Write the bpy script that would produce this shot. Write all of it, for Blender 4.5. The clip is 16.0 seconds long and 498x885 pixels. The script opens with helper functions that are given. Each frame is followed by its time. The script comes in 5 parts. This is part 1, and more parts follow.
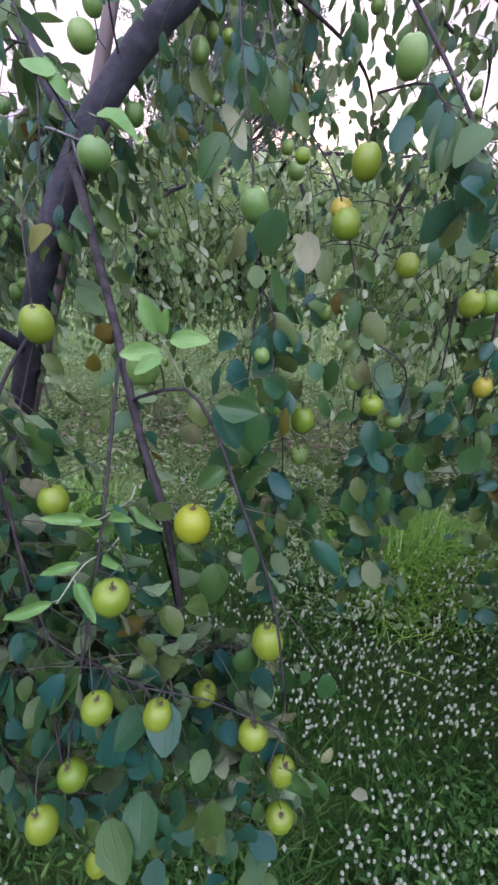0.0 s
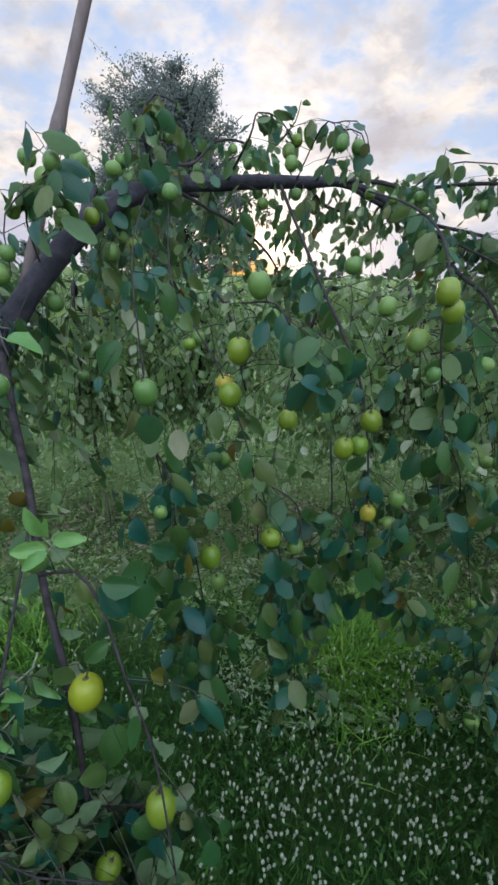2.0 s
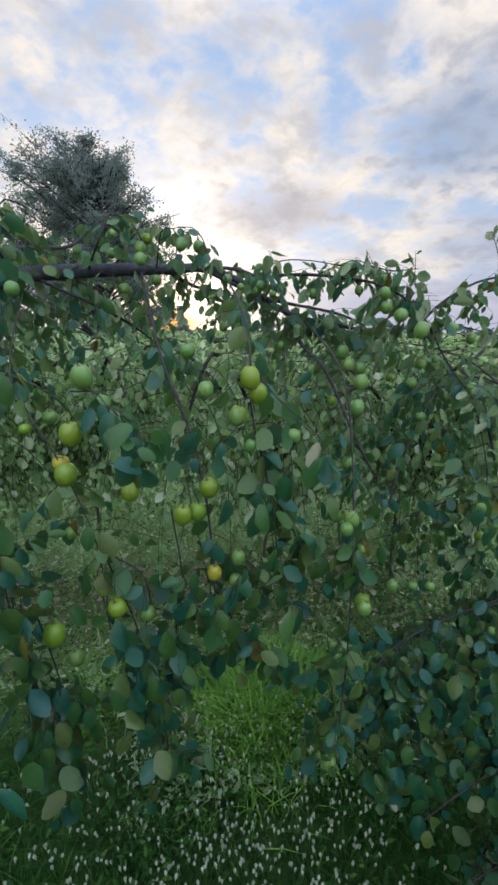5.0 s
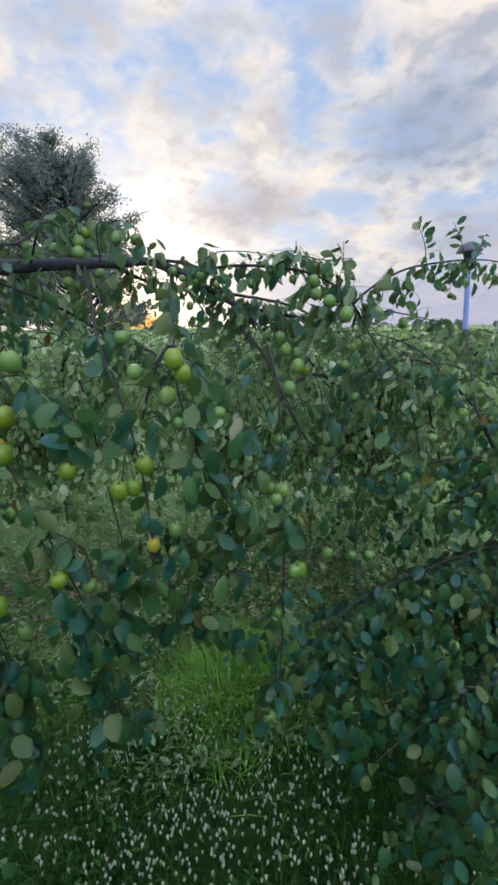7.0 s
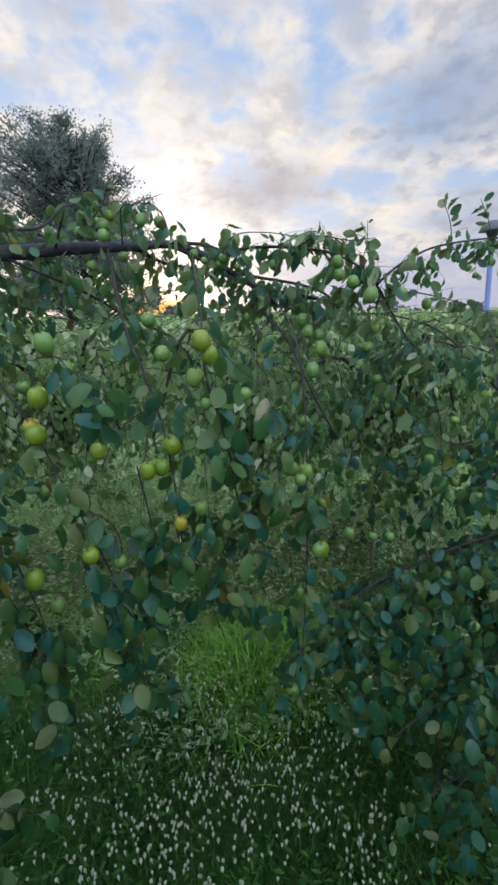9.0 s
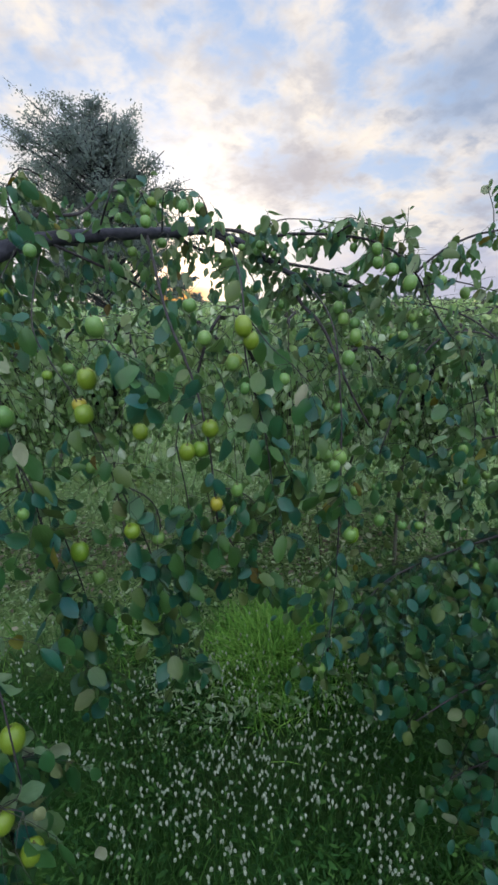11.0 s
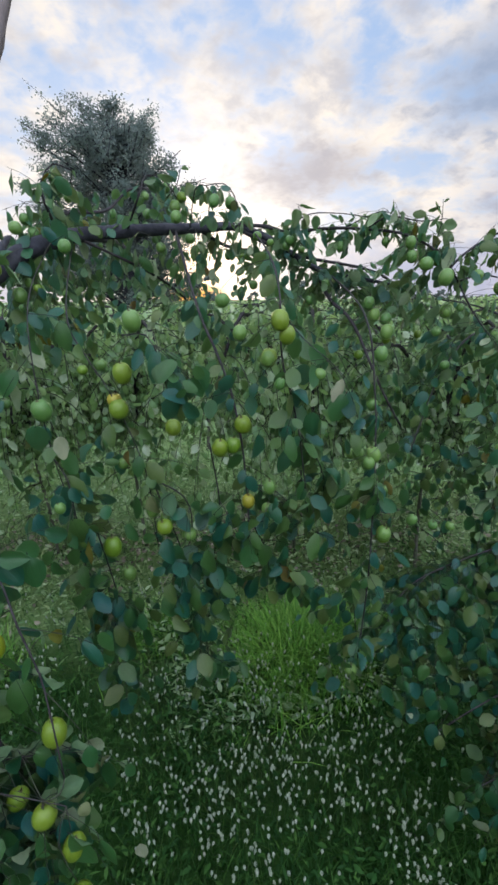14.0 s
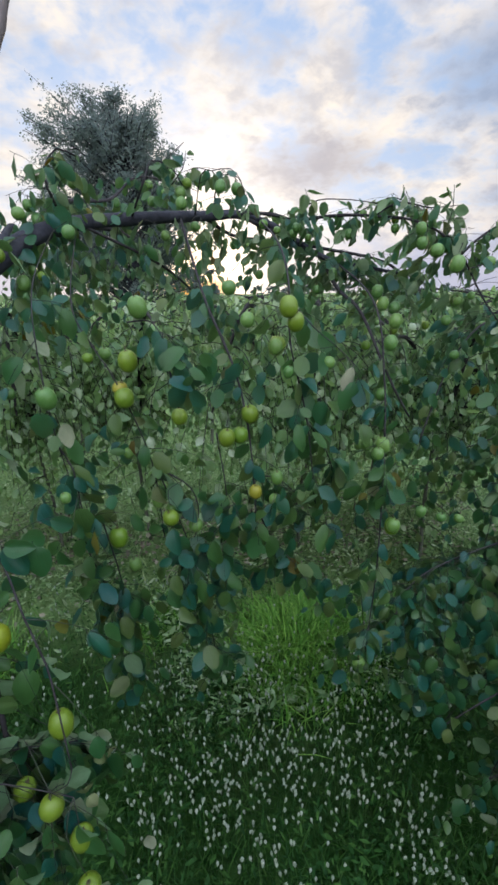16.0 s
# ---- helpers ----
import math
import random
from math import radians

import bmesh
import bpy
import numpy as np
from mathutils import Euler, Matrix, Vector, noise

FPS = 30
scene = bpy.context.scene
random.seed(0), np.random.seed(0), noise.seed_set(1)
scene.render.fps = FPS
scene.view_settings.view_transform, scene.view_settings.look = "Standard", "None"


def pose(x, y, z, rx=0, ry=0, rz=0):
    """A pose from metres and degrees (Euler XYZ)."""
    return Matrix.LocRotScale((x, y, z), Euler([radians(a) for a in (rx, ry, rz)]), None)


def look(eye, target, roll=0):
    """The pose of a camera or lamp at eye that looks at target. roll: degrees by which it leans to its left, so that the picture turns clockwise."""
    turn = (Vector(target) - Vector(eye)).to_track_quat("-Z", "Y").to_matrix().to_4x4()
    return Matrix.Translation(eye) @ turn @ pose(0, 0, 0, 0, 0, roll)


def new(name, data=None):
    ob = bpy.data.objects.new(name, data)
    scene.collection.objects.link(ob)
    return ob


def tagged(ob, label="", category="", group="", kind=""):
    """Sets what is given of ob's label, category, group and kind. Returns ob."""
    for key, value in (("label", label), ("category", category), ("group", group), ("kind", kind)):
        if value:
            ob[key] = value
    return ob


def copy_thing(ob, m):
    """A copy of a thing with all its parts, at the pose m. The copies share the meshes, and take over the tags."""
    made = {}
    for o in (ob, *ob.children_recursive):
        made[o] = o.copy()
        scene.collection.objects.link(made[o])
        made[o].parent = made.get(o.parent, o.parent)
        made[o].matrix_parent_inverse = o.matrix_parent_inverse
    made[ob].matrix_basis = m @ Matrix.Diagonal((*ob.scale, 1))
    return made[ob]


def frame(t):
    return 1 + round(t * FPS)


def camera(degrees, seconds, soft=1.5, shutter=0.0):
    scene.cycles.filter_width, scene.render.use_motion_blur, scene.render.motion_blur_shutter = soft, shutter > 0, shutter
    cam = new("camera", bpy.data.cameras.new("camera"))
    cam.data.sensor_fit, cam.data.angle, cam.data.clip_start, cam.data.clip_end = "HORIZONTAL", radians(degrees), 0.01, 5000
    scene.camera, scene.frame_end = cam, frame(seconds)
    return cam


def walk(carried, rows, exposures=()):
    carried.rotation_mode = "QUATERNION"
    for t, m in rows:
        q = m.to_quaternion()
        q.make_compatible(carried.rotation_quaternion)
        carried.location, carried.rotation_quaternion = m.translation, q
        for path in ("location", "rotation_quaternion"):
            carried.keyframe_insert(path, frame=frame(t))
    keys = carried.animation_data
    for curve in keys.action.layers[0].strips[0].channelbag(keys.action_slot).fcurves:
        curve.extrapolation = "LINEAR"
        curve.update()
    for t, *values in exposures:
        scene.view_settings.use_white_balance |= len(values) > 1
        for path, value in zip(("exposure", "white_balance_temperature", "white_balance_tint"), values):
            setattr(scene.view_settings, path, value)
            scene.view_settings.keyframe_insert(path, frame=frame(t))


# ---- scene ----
cam = camera(61.0, 16.0, soft=2.8)
METRES, EYE, TILT, LEAN, TURN = 0.75, 1.75, -32.5, -2.5, 0.0
ROWS = [
    (0.0, 0.0, 0.0, 0.0, -0.0, 0.0, 0.0),
    (0.5, 0.0211, -0.0331, 0.0318, -0.25, 2.51, 0.79),
    (1.0, 0.0588, -0.0739, 0.064, -1.29, 6.46, 1.57),
    (1.5, 0.1068, -0.1077, 0.0966, -3.77, 8.58, 2.96),
    (2.0, 0.1407, -0.1327, 0.1326, -4.43, 10.5, 4.15),
    (2.5, 0.1654, -0.178, 0.1543, -4.92, 12.44, 5.39),
    (3.0, 0.2127, -0.2121, 0.1634, -6.02, 13.69, 6.56),
    (3.5, 0.2448, -0.2384, 0.1693, -7.44, 14.71, 7.25),
    (4.0, 0.2903, -0.2569, 0.1625, -9.87, 15.4, 8.45),
    (4.5, 0.3274, -0.2736, 0.149, -11.66, 15.92, 9.28),
    (5.0, 0.3707, -0.2812, 0.1359, -12.6, 16.06, 9.85),
    (7.5, 0.4867, -0.3921, 0.0147, -14.75, 15.06, 12.88),
    (8.0, 0.4683, -0.3967, 0.0171, -14.57, 14.63, 12.92),
    (8.5, 0.4544, -0.3825, 0.0142, -13.87, 14.08, 12.6),
    (9.0, 0.4412, -0.3831, 0.0151, -12.76, 13.77, 12.11),
    (11.5, 0.3677, -0.4053, -0.0016, -9.96, 12.73, 9.61),
    (12.0, 0.3569, -0.4092, -0.0041, -9.5, 12.83, 9.48),
    (12.5, 0.3572, -0.407, -0.0044, -9.16, 12.89, 9.31),
    (13.0, 0.3441, -0.3898, 0.0008, -9.04, 12.96, 9.2),
    (13.5, 0.3305, -0.3735, 0.0027, -8.88, 12.95, 9.15),
    (14.0, 0.3235, -0.3706, 0.0084, -8.73, 12.92, 9.12),
    (14.5, 0.3244, -0.3701, -0.0004, -8.63, 12.78, 9.1),
    (15.0, 0.3195, -0.3777, -0.0018, -8.48, 12.64, 9.07),
    (15.5, 0.3237, -0.3582, -0.0026, -8.58, 12.41, 8.92),
    (16.0, 0.3124, -0.3449, 0.0001, -8.34, 12.28, 8.98),
]
walk(cam, [(t, pose(0, 0, EYE, TILT, LEAN, TURN) @ pose(METRES * x, METRES * y, METRES * z, 90 + pitch, roll, yaw)) for t, x, y, z, yaw, pitch, roll in ROWS],
     exposures=[(0.0, 1.08, 6560, 38), (0.5, 0.73, 6560, 31), (1.0, 0.68, 6560, 23), (1.5, 0.48, 6530, 15), (2.5, 0.34, 6560, 11), (5.0, 0.30, 6590, 10), (9.0, 0.29, 6600, 10), (11.5, 0.35, 6600, 10), (16.0, 0.37, 6600, 10)])

# ---------------- world: dusk sky with broken cloud, low sun ----------------
SUN_AZ, SUN_EL = radians(5.0), radians(1.6)
SUN_DIR = Vector((math.sin(SUN_AZ) * math.cos(SUN_EL), math.cos(SUN_AZ) * math.cos(SUN_EL), math.sin(SUN_EL)))


class Nodes:
    """Short hand for node trees."""

    def __init__(self, tree):
        self.t = tree
        tree.nodes.clear()

    def add(self, kind, inputs=None, **props):
        n = self.t.nodes.new(kind)
        if kind == "ShaderNodeMath":
            n.operation, n.use_clamp = props["operation"], props["use_clamp"]
        elif kind == "ShaderNodeVectorMath":
            n.operation = props["operation"]
        elif kind == "ShaderNodeMix":
            n.data_type, n.blend_type = "RGBA", props["blend_type"]
        elif kind == "ShaderNodeMapRange":
            n.interpolation_type = "SMOOTHSTEP"
        for k, v in (inputs or {}).items():
            self.put(n, k, v)
        return n

    def put(self, n, k, v):
        if isinstance(v, bpy.types.NodeSocket):
            self.t.links.new(v, n.inputs[k])
        elif v is not None:
            n.inputs[k].default_value = v

    def math(self, op, a, b=None, c=None, clamp=False):
        n = self.add("ShaderNodeMath", operation=op, use_clamp=clamp)
        for i, v in enumerate((a, b, c)):
            self.put(n, i, v)
        return n.outputs[0]

    def vmath(self, op, a, b=None):
        n = self.add("ShaderNodeVectorMath", operation=op)
        for i, v in enumerate((a, b)):
            self.put(n, i, v)
        return n.outputs["Value"] if op in ("DOT_PRODUCT", "LENGTH") else n.outputs[0]

    def mix(self, fac, a, b, blend="MIX"):
        n = self.add("ShaderNodeMix", blend_type=blend)
        self.put(n, 0, fac)
        self.put(n, 6, a)
        self.put(n, 7, b)
        return n.outputs[2]

    def ramp(self, fac, stops):
        n = self.add("ShaderNodeValToRGB", {"Fac": fac})
        el = n.color_ramp.elements
        while len(el) < len(stops):
            el.new(0.5)
        for e, (p, c) in zip(el, stops):
            e.position, e.color = p, (*c, 1) if len(c) == 3 else c
        return n.outputs[0]

    def noise(self, vec, scale, detail=4, rough=0.55, distort=0.0):
        return self.add("ShaderNodeTexNoise", {"Vector": vec, "Scale": scale, "Detail": detail, "Roughness": rough, "Distortion": distort}).outputs[0]

    def smooth(self, v, lo, hi):
        n = self.add("ShaderNodeMapRange", {"Value": v, "From Min": lo, "From Max": hi})
        return n.outputs[0]


def make_sky():
    w = bpy.data.worlds.new("dusk_sky")
    scene.world = w
    w.use_nodes = True
    g = Nodes(w.node_tree)
    d = g.vmath("NORMALIZE", g.add("ShaderNodeTexCoord").outputs["Generated"])
    sep = g.add("ShaderNodeSeparateXYZ", {0: d})
    x, y, z = sep.outputs
    zc = g.math("MAXIMUM", z, 0.0)
    near_sun = g.vmath("DOT_PRODUCT", d, tuple(SUN_DIR))
    ang = g.math("ARCCOSINE", g.math("MINIMUM", near_sun, 0.99999))
    nish = g.add("ShaderNodeTexSky")
    nish.sky_type, nish.sun_disc, nish.sun_elevation, nish.sun_rotation = "NISHITA", False, radians(4.0), SUN_AZ
    clear = g.mix(1.0, nish.outputs[0], (0.10, 0.10, 0.10, 1), "MULTIPLY")
    height = g.math("POWER", zc, 0.6)
    blue = g.ramp(height, [(0.0, (0.55, 0.59, 0.72)), (0.3, (0.42, 0.54, 0.76)), (0.6, (0.32, 0.48, 0.77)), (1.0, (0.26, 0.44, 0.80))])
    clear = g.mix(0.8, clear, blue)
    # cloud deck seen in perspective: soft rows of small puffs
    zz = g.math("ADD", zc, 0.34)
    deck = g.add("ShaderNodeCombineXYZ", {0: g.math("DIVIDE", x, zz), 1: g.math("DIVIDE", y, zz), 2: 0.35}).outputs[0]
    big = g.noise(deck, 4.6, 4, 0.50, 0.1)
    fine = g.noise(deck, 13.5, 5, 0.55, 0.2)
    puff = g.math("ADD", g.math("MULTIPLY", big, 0.55), g.math("MULTIPLY", fine, 0.45))
    cover = g.smooth(puff, 0.35, 0.60)
    shade = g.smooth(g.math("ADD", g.math("MULTIPLY", g.noise(g.vmath("ADD", deck, (3.1, -1.3, 4.0)), 6.0, 5, 0.55, 0.3), 0.6), g.math("MULTIPLY", fine, 0.4)), 0.42, 0.63)
    lit = g.ramp(g.math("DIVIDE", ang, 1.6), [(0.0, (1.02, 0.92, 0.79)), (0.25, (0.80, 0.72, 0.63)), (0.5, (0.80, 0.73, 0.67)), (1.0, (1.0, 0.94, 0.92))])
    dark = g.mix(g.smooth(ang, 0.1, 1.0), (0.48, 0.46, 0.48, 1), (0.29, 0.34, 0.45, 1))
    cloud = g.mix(g.math("MULTIPLY", shade, 0.85), lit, dark)
    sky = g.mix(g.math("MULTIPLY", cover, 0.95), clear, cloud)
    # two heavier grey drifts among the puffs
    az, el = g.math("ARCTAN2", x, y), g.math("ARCSINE", z)
    ragged = g.math("MULTIPLY", g.math("SUBTRACT", puff, 0.5), 4.2)
    for a0, e0, ra, re, tone, most in ((19.0, 13.6, 9.0, 3.4, (0.33, 0.32, 0.37, 1), 0.85), (39.0, 20.0, 9.0, 5.0, (0.23, 0.31, 0.46, 1), 0.85), (47.0, 9.5, 11.0, 4.0, (0.34, 0.36, 0.46, 1), 0.7)):
        dx = g.math("DIVIDE", g.math("SUBTRACT", az, radians(a0)), radians(ra))
        dy = g.math("DIVIDE", g.math("SUBTRACT", el, radians(e0)), radians(re))
        d = g.math("ADD", g.math("MULTIPLY", dx, dx), g.math("MULTIPLY", dy, dy))
        drift = g.smooth(g.math("ADD", g.math("SUBTRACT", 1.0, d), ragged), -0.3, 1.3)
        sky = g.mix(g.math("MULTIPLY", drift, most), sky, tone)
    # hazy bank low over the horizon, and the glow round the sun
    low = g.smooth(g.math("ADD", zc, g.math("MULTIPLY", g.math("SUBTRACT", big, 0.5), 0.10)), 0.15, 0.045)
    bank = g.mix(g.smooth(ang, 0.10, 0.50), (1.0, 0.90, 0.80, 1), (0.39, 0.41, 0.55, 1))
    sky = g.mix(g.math("MULTIPLY", low, 0.82), sky, bank)
    glow = g.math("POWER", 2.718, g.math("MULTIPLY", ang, -6.2))
    glow = g.math("MULTIPLY", glow, g.math("SUBTRACT", 1.0, g.math("MULTIPLY", g.math("MULTIPLY", low, 0.75), g.smooth(ang, 0.06, 0.22))))
    sky = g.mix(1.0, sky, g.mix(1.0, (0.92, 0.83, 0.72, 1), g.add("ShaderNodeCombineXYZ", {0: glow, 1: glow, 2: glow}).outputs[0], "MULTIPLY"), "ADD")
    core = g.math("POWER", 2.718, g.math("MULTIPLY", ang, -26.0))
    sky = g.mix(1.0, sky, g.mix(1.0, (3.2, 1.5, 0.30, 1), g.add("ShaderNodeCombineXYZ", {0: core, 1: core, 2: core}).outputs[0], "MULTIPLY"), "ADD")
    # the sun sinks orange into the haze
    ember = g.math("MULTIPLY", g.smooth(z, 0.050, 0.012), g.smooth(ang, 0.12, 0.03))
    sky = g.mix(ember, sky, (0.98, 0.50, 0.12, 1))
    # unseen sky raised overhead and opposite the sun: added fill for the foliage
    over = g.math("ADD", 1.0, g.math("MULTIPLY", g.smooth(z, 0.46, 0.92), 1.9))
    over = g.math("ADD", over, g.math("MULTIPLY", g.smooth(y, 0.2, -0.8), 2.6))
    sky = g.mix(1.0, sky, g.add("ShaderNodeCombineXYZ", {0: over, 1: over, 2: over}).outputs[0], "MULTIPLY")
    bg = g.add("ShaderNodeBackground", {0: sky, 1: 1.0})
    g.add("ShaderNodeOutputWorld", {0: bg.outputs[0]})


make_sky()
sun_data = bpy.data.lights.new("sun", "SUN")
sun_data.energy, sun_data.angle, sun_data.color = 2.2, radians(16.0), (1.0, 0.76, 0.50)
sun = new("sun", sun_data)
sun.matrix_world = look(SUN_DIR * 50, (0, 0, 0))


# ---------------- materials ----------------
def material(name):
    m = bpy.data.materials.new(name)
    m.use_nodes = True
    return m, Nodes(m.node_tree)


def finish(g, shader):
    g.add("ShaderNodeOutputMaterial", {0: shader})


def any_random(g):
    """One number per leaf, for joined leaves and for single ones."""
    a = g.add("ShaderNodeNewGeometry").outputs["Random Per Island"]
    b = g.add("ShaderNodeObjectInfo").outputs["Random"]
    return g.math("FRACT", g.math("ADD", a, b))


def leaf_material(name, tones, under=False, rough=0.42, glow=(0.25, 0.33, 0.06), through_part=0.3, spec=0.5):
    m, g = material(name)
    r = any_random(g)
    uv = g.add("ShaderNodeTexCoord").outputs["UV"]
    u, v, _ = g.add("ShaderNodeSeparateXYZ", {0: uv}).outputs
    base = g.ramp(r, tones)
    shift = g.math("MULTIPLY", r, 37.0)
    blotch = g.noise(g.vmath("ADD", uv, g.add("ShaderNodeCombineXYZ", {0: shift, 1: shift, 2: shift}).outputs[0]), 1.8, 3)
    base = g.mix(g.smooth(blotch, 0.25, 0.8), base, g.mix(1.0, base, (0.62, 0.70, 0.62, 1), "MULTIPLY"))
    # three long veins and the cross veins between them
    uc = g.math("ABSOLUTE", g.math("SUBTRACT", g.math("MULTIPLY", u, 2.0), 1.0))
    mid = g.smooth(uc, 0.07, 0.0)
    side = g.smooth(g.math("ABSOLUTE", g.math("SUBTRACT", uc, 0.5)), 0.06, 0.0)
    cross = g.math("SINE", g.math("ADD", g.math("MULTIPLY", v, 60.0), g.math("MULTIPLY", uc, -14.0)))
    vein = g.math("MAXIMUM", mid, g.math("MULTIPLY", side, 0.8))
    base = g.mix(g.math("MULTIPLY", vein, 0.07), base, g.mix(0.5, base, (0.30, 0.36, 0.16, 1)))
    relief = g.math("ADD", g.math("MULTIPLY", vein, 1.0 if under else -1.0), g.math("MULTIPLY", cross, 0.05))
    bump = g.add("ShaderNodeBump", {"Strength": 0.22, "Distance": 0.002, "Height": relief})
    p = g.add("ShaderNodeBsdfPrincipled", {"Base Color": base, "Roughness": rough, "Specular IOR Level": spec, "Normal": bump.outputs[0]})
    tl = g.add("ShaderNodeBsdfTranslucent", {"Color": g.mix(0.7, base, (*glow, 1)), "Normal": bump.outputs[0]})
    finish(g, g.add("ShaderNodeMixShader", {0: through_part, 1: p.outputs[0], 2: tl.outputs[0]}).outputs[0])
    return m


def plain(name, stops, rough, scale, bump=0.0, detail=5, spec=0.4, stretch=(1, 1, 1), rand=0.0):
    """A noise-toned surface."""
    m, g = material(name)
    pos = g.add("ShaderNodeTexCoord").outputs["Object"]
    pos = g.add("ShaderNodeMapping", {"Vector": pos, "Scale": stretch}).outputs[0]
    n = g.noise(pos, scale, detail, 0.6)
    fac = n
    if rand:
        fac = g.math("ADD", g.math("MULTIPLY", n, 1 - rand), g.math("MULTIPLY", any_random(g), rand))
    base = g.ramp(fac, stops)
    ins = {"Base Color": base, "Roughness": rough, "Specular IOR Level": spec}
    if bump:
        ins["Normal"] = g.add("ShaderNodeBump", {"Strength": bump, "Distance": 0.004, "Height": g.noise(pos, scale * 2.6, 4)}).outputs[0]
    finish(g, g.add("ShaderNodeBsdfPrincipled", ins).outputs[0])
    return m


# the teal stops paint blue sky sheen onto part of the leaves
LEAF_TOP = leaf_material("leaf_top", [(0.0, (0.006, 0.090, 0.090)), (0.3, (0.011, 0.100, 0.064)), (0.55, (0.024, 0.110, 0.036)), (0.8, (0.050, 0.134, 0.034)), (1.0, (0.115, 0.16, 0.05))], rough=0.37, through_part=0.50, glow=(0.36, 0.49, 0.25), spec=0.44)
LEAF_UNDER = leaf_material("leaf_underside", [(0.0, (0.13, 0.25, 0.13)), (0.6, (0.21, 0.32, 0.17)), (1.0, (0.36, 0.41, 0.28))], under=True, rough=0.7, spec=0.25, through_part=0.5, glow=(0.39, 0.50, 0.28))
YOUNG_TOP = leaf_material("young_leaf_top", [(0.0, (0.085, 0.25, 0.065)), (1.0, (0.14, 0.32, 0.095))], rough=0.45, glow=(0.45, 0.6, 0.15), through_part=0.4)
YOUNG_UNDER = leaf_material("young_leaf_underside", [(0.0, (0.42, 0.50, 0.40)), (1.0, (0.55, 0.60, 0.48))], under=True, rough=0.8, spec=0.2)
DRY_LEAF = leaf_material("withered_leaf", [(0.0, (0.13, 0.17, 0.07)), (0.5, (0.19, 0.22, 0.11)), (0.85, (0.26, 0.28, 0.20)), (1.0, (0.20, 0.16, 0.07))], rough=0.8, glow=(0.33, 0.35, 0.13), spec=0.2)
RUSTY_LEAF = leaf_material("turning_leaf", [(0.0, (0.11, 0.14, 0.02)), (0.6, (0.16, 0.17, 0.035)), (1.0, (0.125, 0.090, 0.030))], rough=0.55, glow=(0.45, 0.30, 0.05), spec=0.3, through_part=0.4)
# paler than the front leaves: backlight haze and glints put into the colour
LIT_FAR_LEAF = leaf_material("row_leaf", [(0.0, (0.074, 0.178, 0.088)), (0.40, (0.155, 0.288, 0.130)), (0.65, (0.275, 0.395, 0.225)), (1.0, (0.53, 0.60, 0.47))], rough=0.32, through_part=0.5, glow=(0.38, 0.55, 0.16))
# blue-grey tones paint distance haze into the far crowns
HAZED_TREE_LEAF = leaf_material("tall_tree_leaf", [(0.0, (0.075, 0.10, 0.115)), (0.6, (0.10, 0.13, 0.14)), (1.0, (0.14, 0.16, 0.16))], rough=0.8, glow=(0.30, 0.36, 0.30), through_part=0.5, spec=0.15)
BARK = plain("limb_bark", [(0.25, (0.013, 0.014, 0.019)), (0.5, (0.026, 0.028, 0.036)), (0.78, (0.054, 0.055, 0.065))], 0.8, 30.0, 0.8, spec=0.15)
ROW_BARK = plain("row_bark", [(0.3, (0.060, 0.066, 0.050)), (0.7, (0.11, 0.115, 0.09))], 0.9, 40.0, spec=0.1)
TWIG = plain("twig_bark", [(0.3, (0.013, 0.012, 0.013)), (0.7, (0.040, 0.037, 0.040))], 0.8, 60.0, 0.4, spec=0.15)
FINE_TWIG = plain("green_twig", [(0.3, (0.016, 0.019, 0.013)), (0.7, (0.034, 0.040, 0.026))], 0.8, 60.0)
YOUNG_TWIG = plain("downy_twig", [(0.3, (0.13, 0.18, 0.11)), (0.7, (0.21, 0.26, 0.17))], 0.9, 80.0)
POLE = plain("weathered_pole", [(0.2, (0.048, 0.039, 0.038)), (0.5, (0.086, 0.070, 0.067)), (0.8, (0.135, 0.113, 0.107))], 0.75, 14.0, 0.5, stretch=(3, 3, 0.35))
STRAP = plain("grey_strap", [(0.3, (0.07, 0.075, 0.085)), (0.7, (0.12, 0.125, 0.135))], 0.5, 40.0)
CALYX = plain("fruit_stalk", [(0.3, (0.030, 0.026, 0.012)), (0.7, (0.075, 0.065, 0.030))], 0.8, 90.0)
SOIL_PATCH = plain("dry_litter", [(0.2, (0.10, 0.085, 0.065)), (0.55, (0.20, 0.175, 0.135)), (0.85, (0.36, 0.33, 0.27))], 0.95, 18.0, 0.6, rand=0.5)
# near grass and weeds darkened, meadow paled: shade and open light in colour
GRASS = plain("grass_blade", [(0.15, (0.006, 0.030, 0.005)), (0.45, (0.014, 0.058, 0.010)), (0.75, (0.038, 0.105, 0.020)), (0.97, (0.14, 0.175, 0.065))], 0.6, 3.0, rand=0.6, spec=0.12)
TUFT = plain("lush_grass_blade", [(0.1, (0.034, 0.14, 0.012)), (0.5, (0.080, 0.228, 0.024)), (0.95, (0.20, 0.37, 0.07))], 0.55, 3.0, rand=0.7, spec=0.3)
LIT_MEADOW = plain("meadow_blade", [(0.15, (0.058, 0.128, 0.032)), (0.5, (0.115, 0.215, 0.062)), (0.8, (0.21, 0.31, 0.12)), (0.97, (0.38, 0.42, 0.24))], 0.55, 2.0, rand=0.7, spec=0.3)
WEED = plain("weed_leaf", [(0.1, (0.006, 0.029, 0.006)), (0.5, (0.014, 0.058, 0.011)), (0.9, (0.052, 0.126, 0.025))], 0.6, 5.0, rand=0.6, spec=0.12)
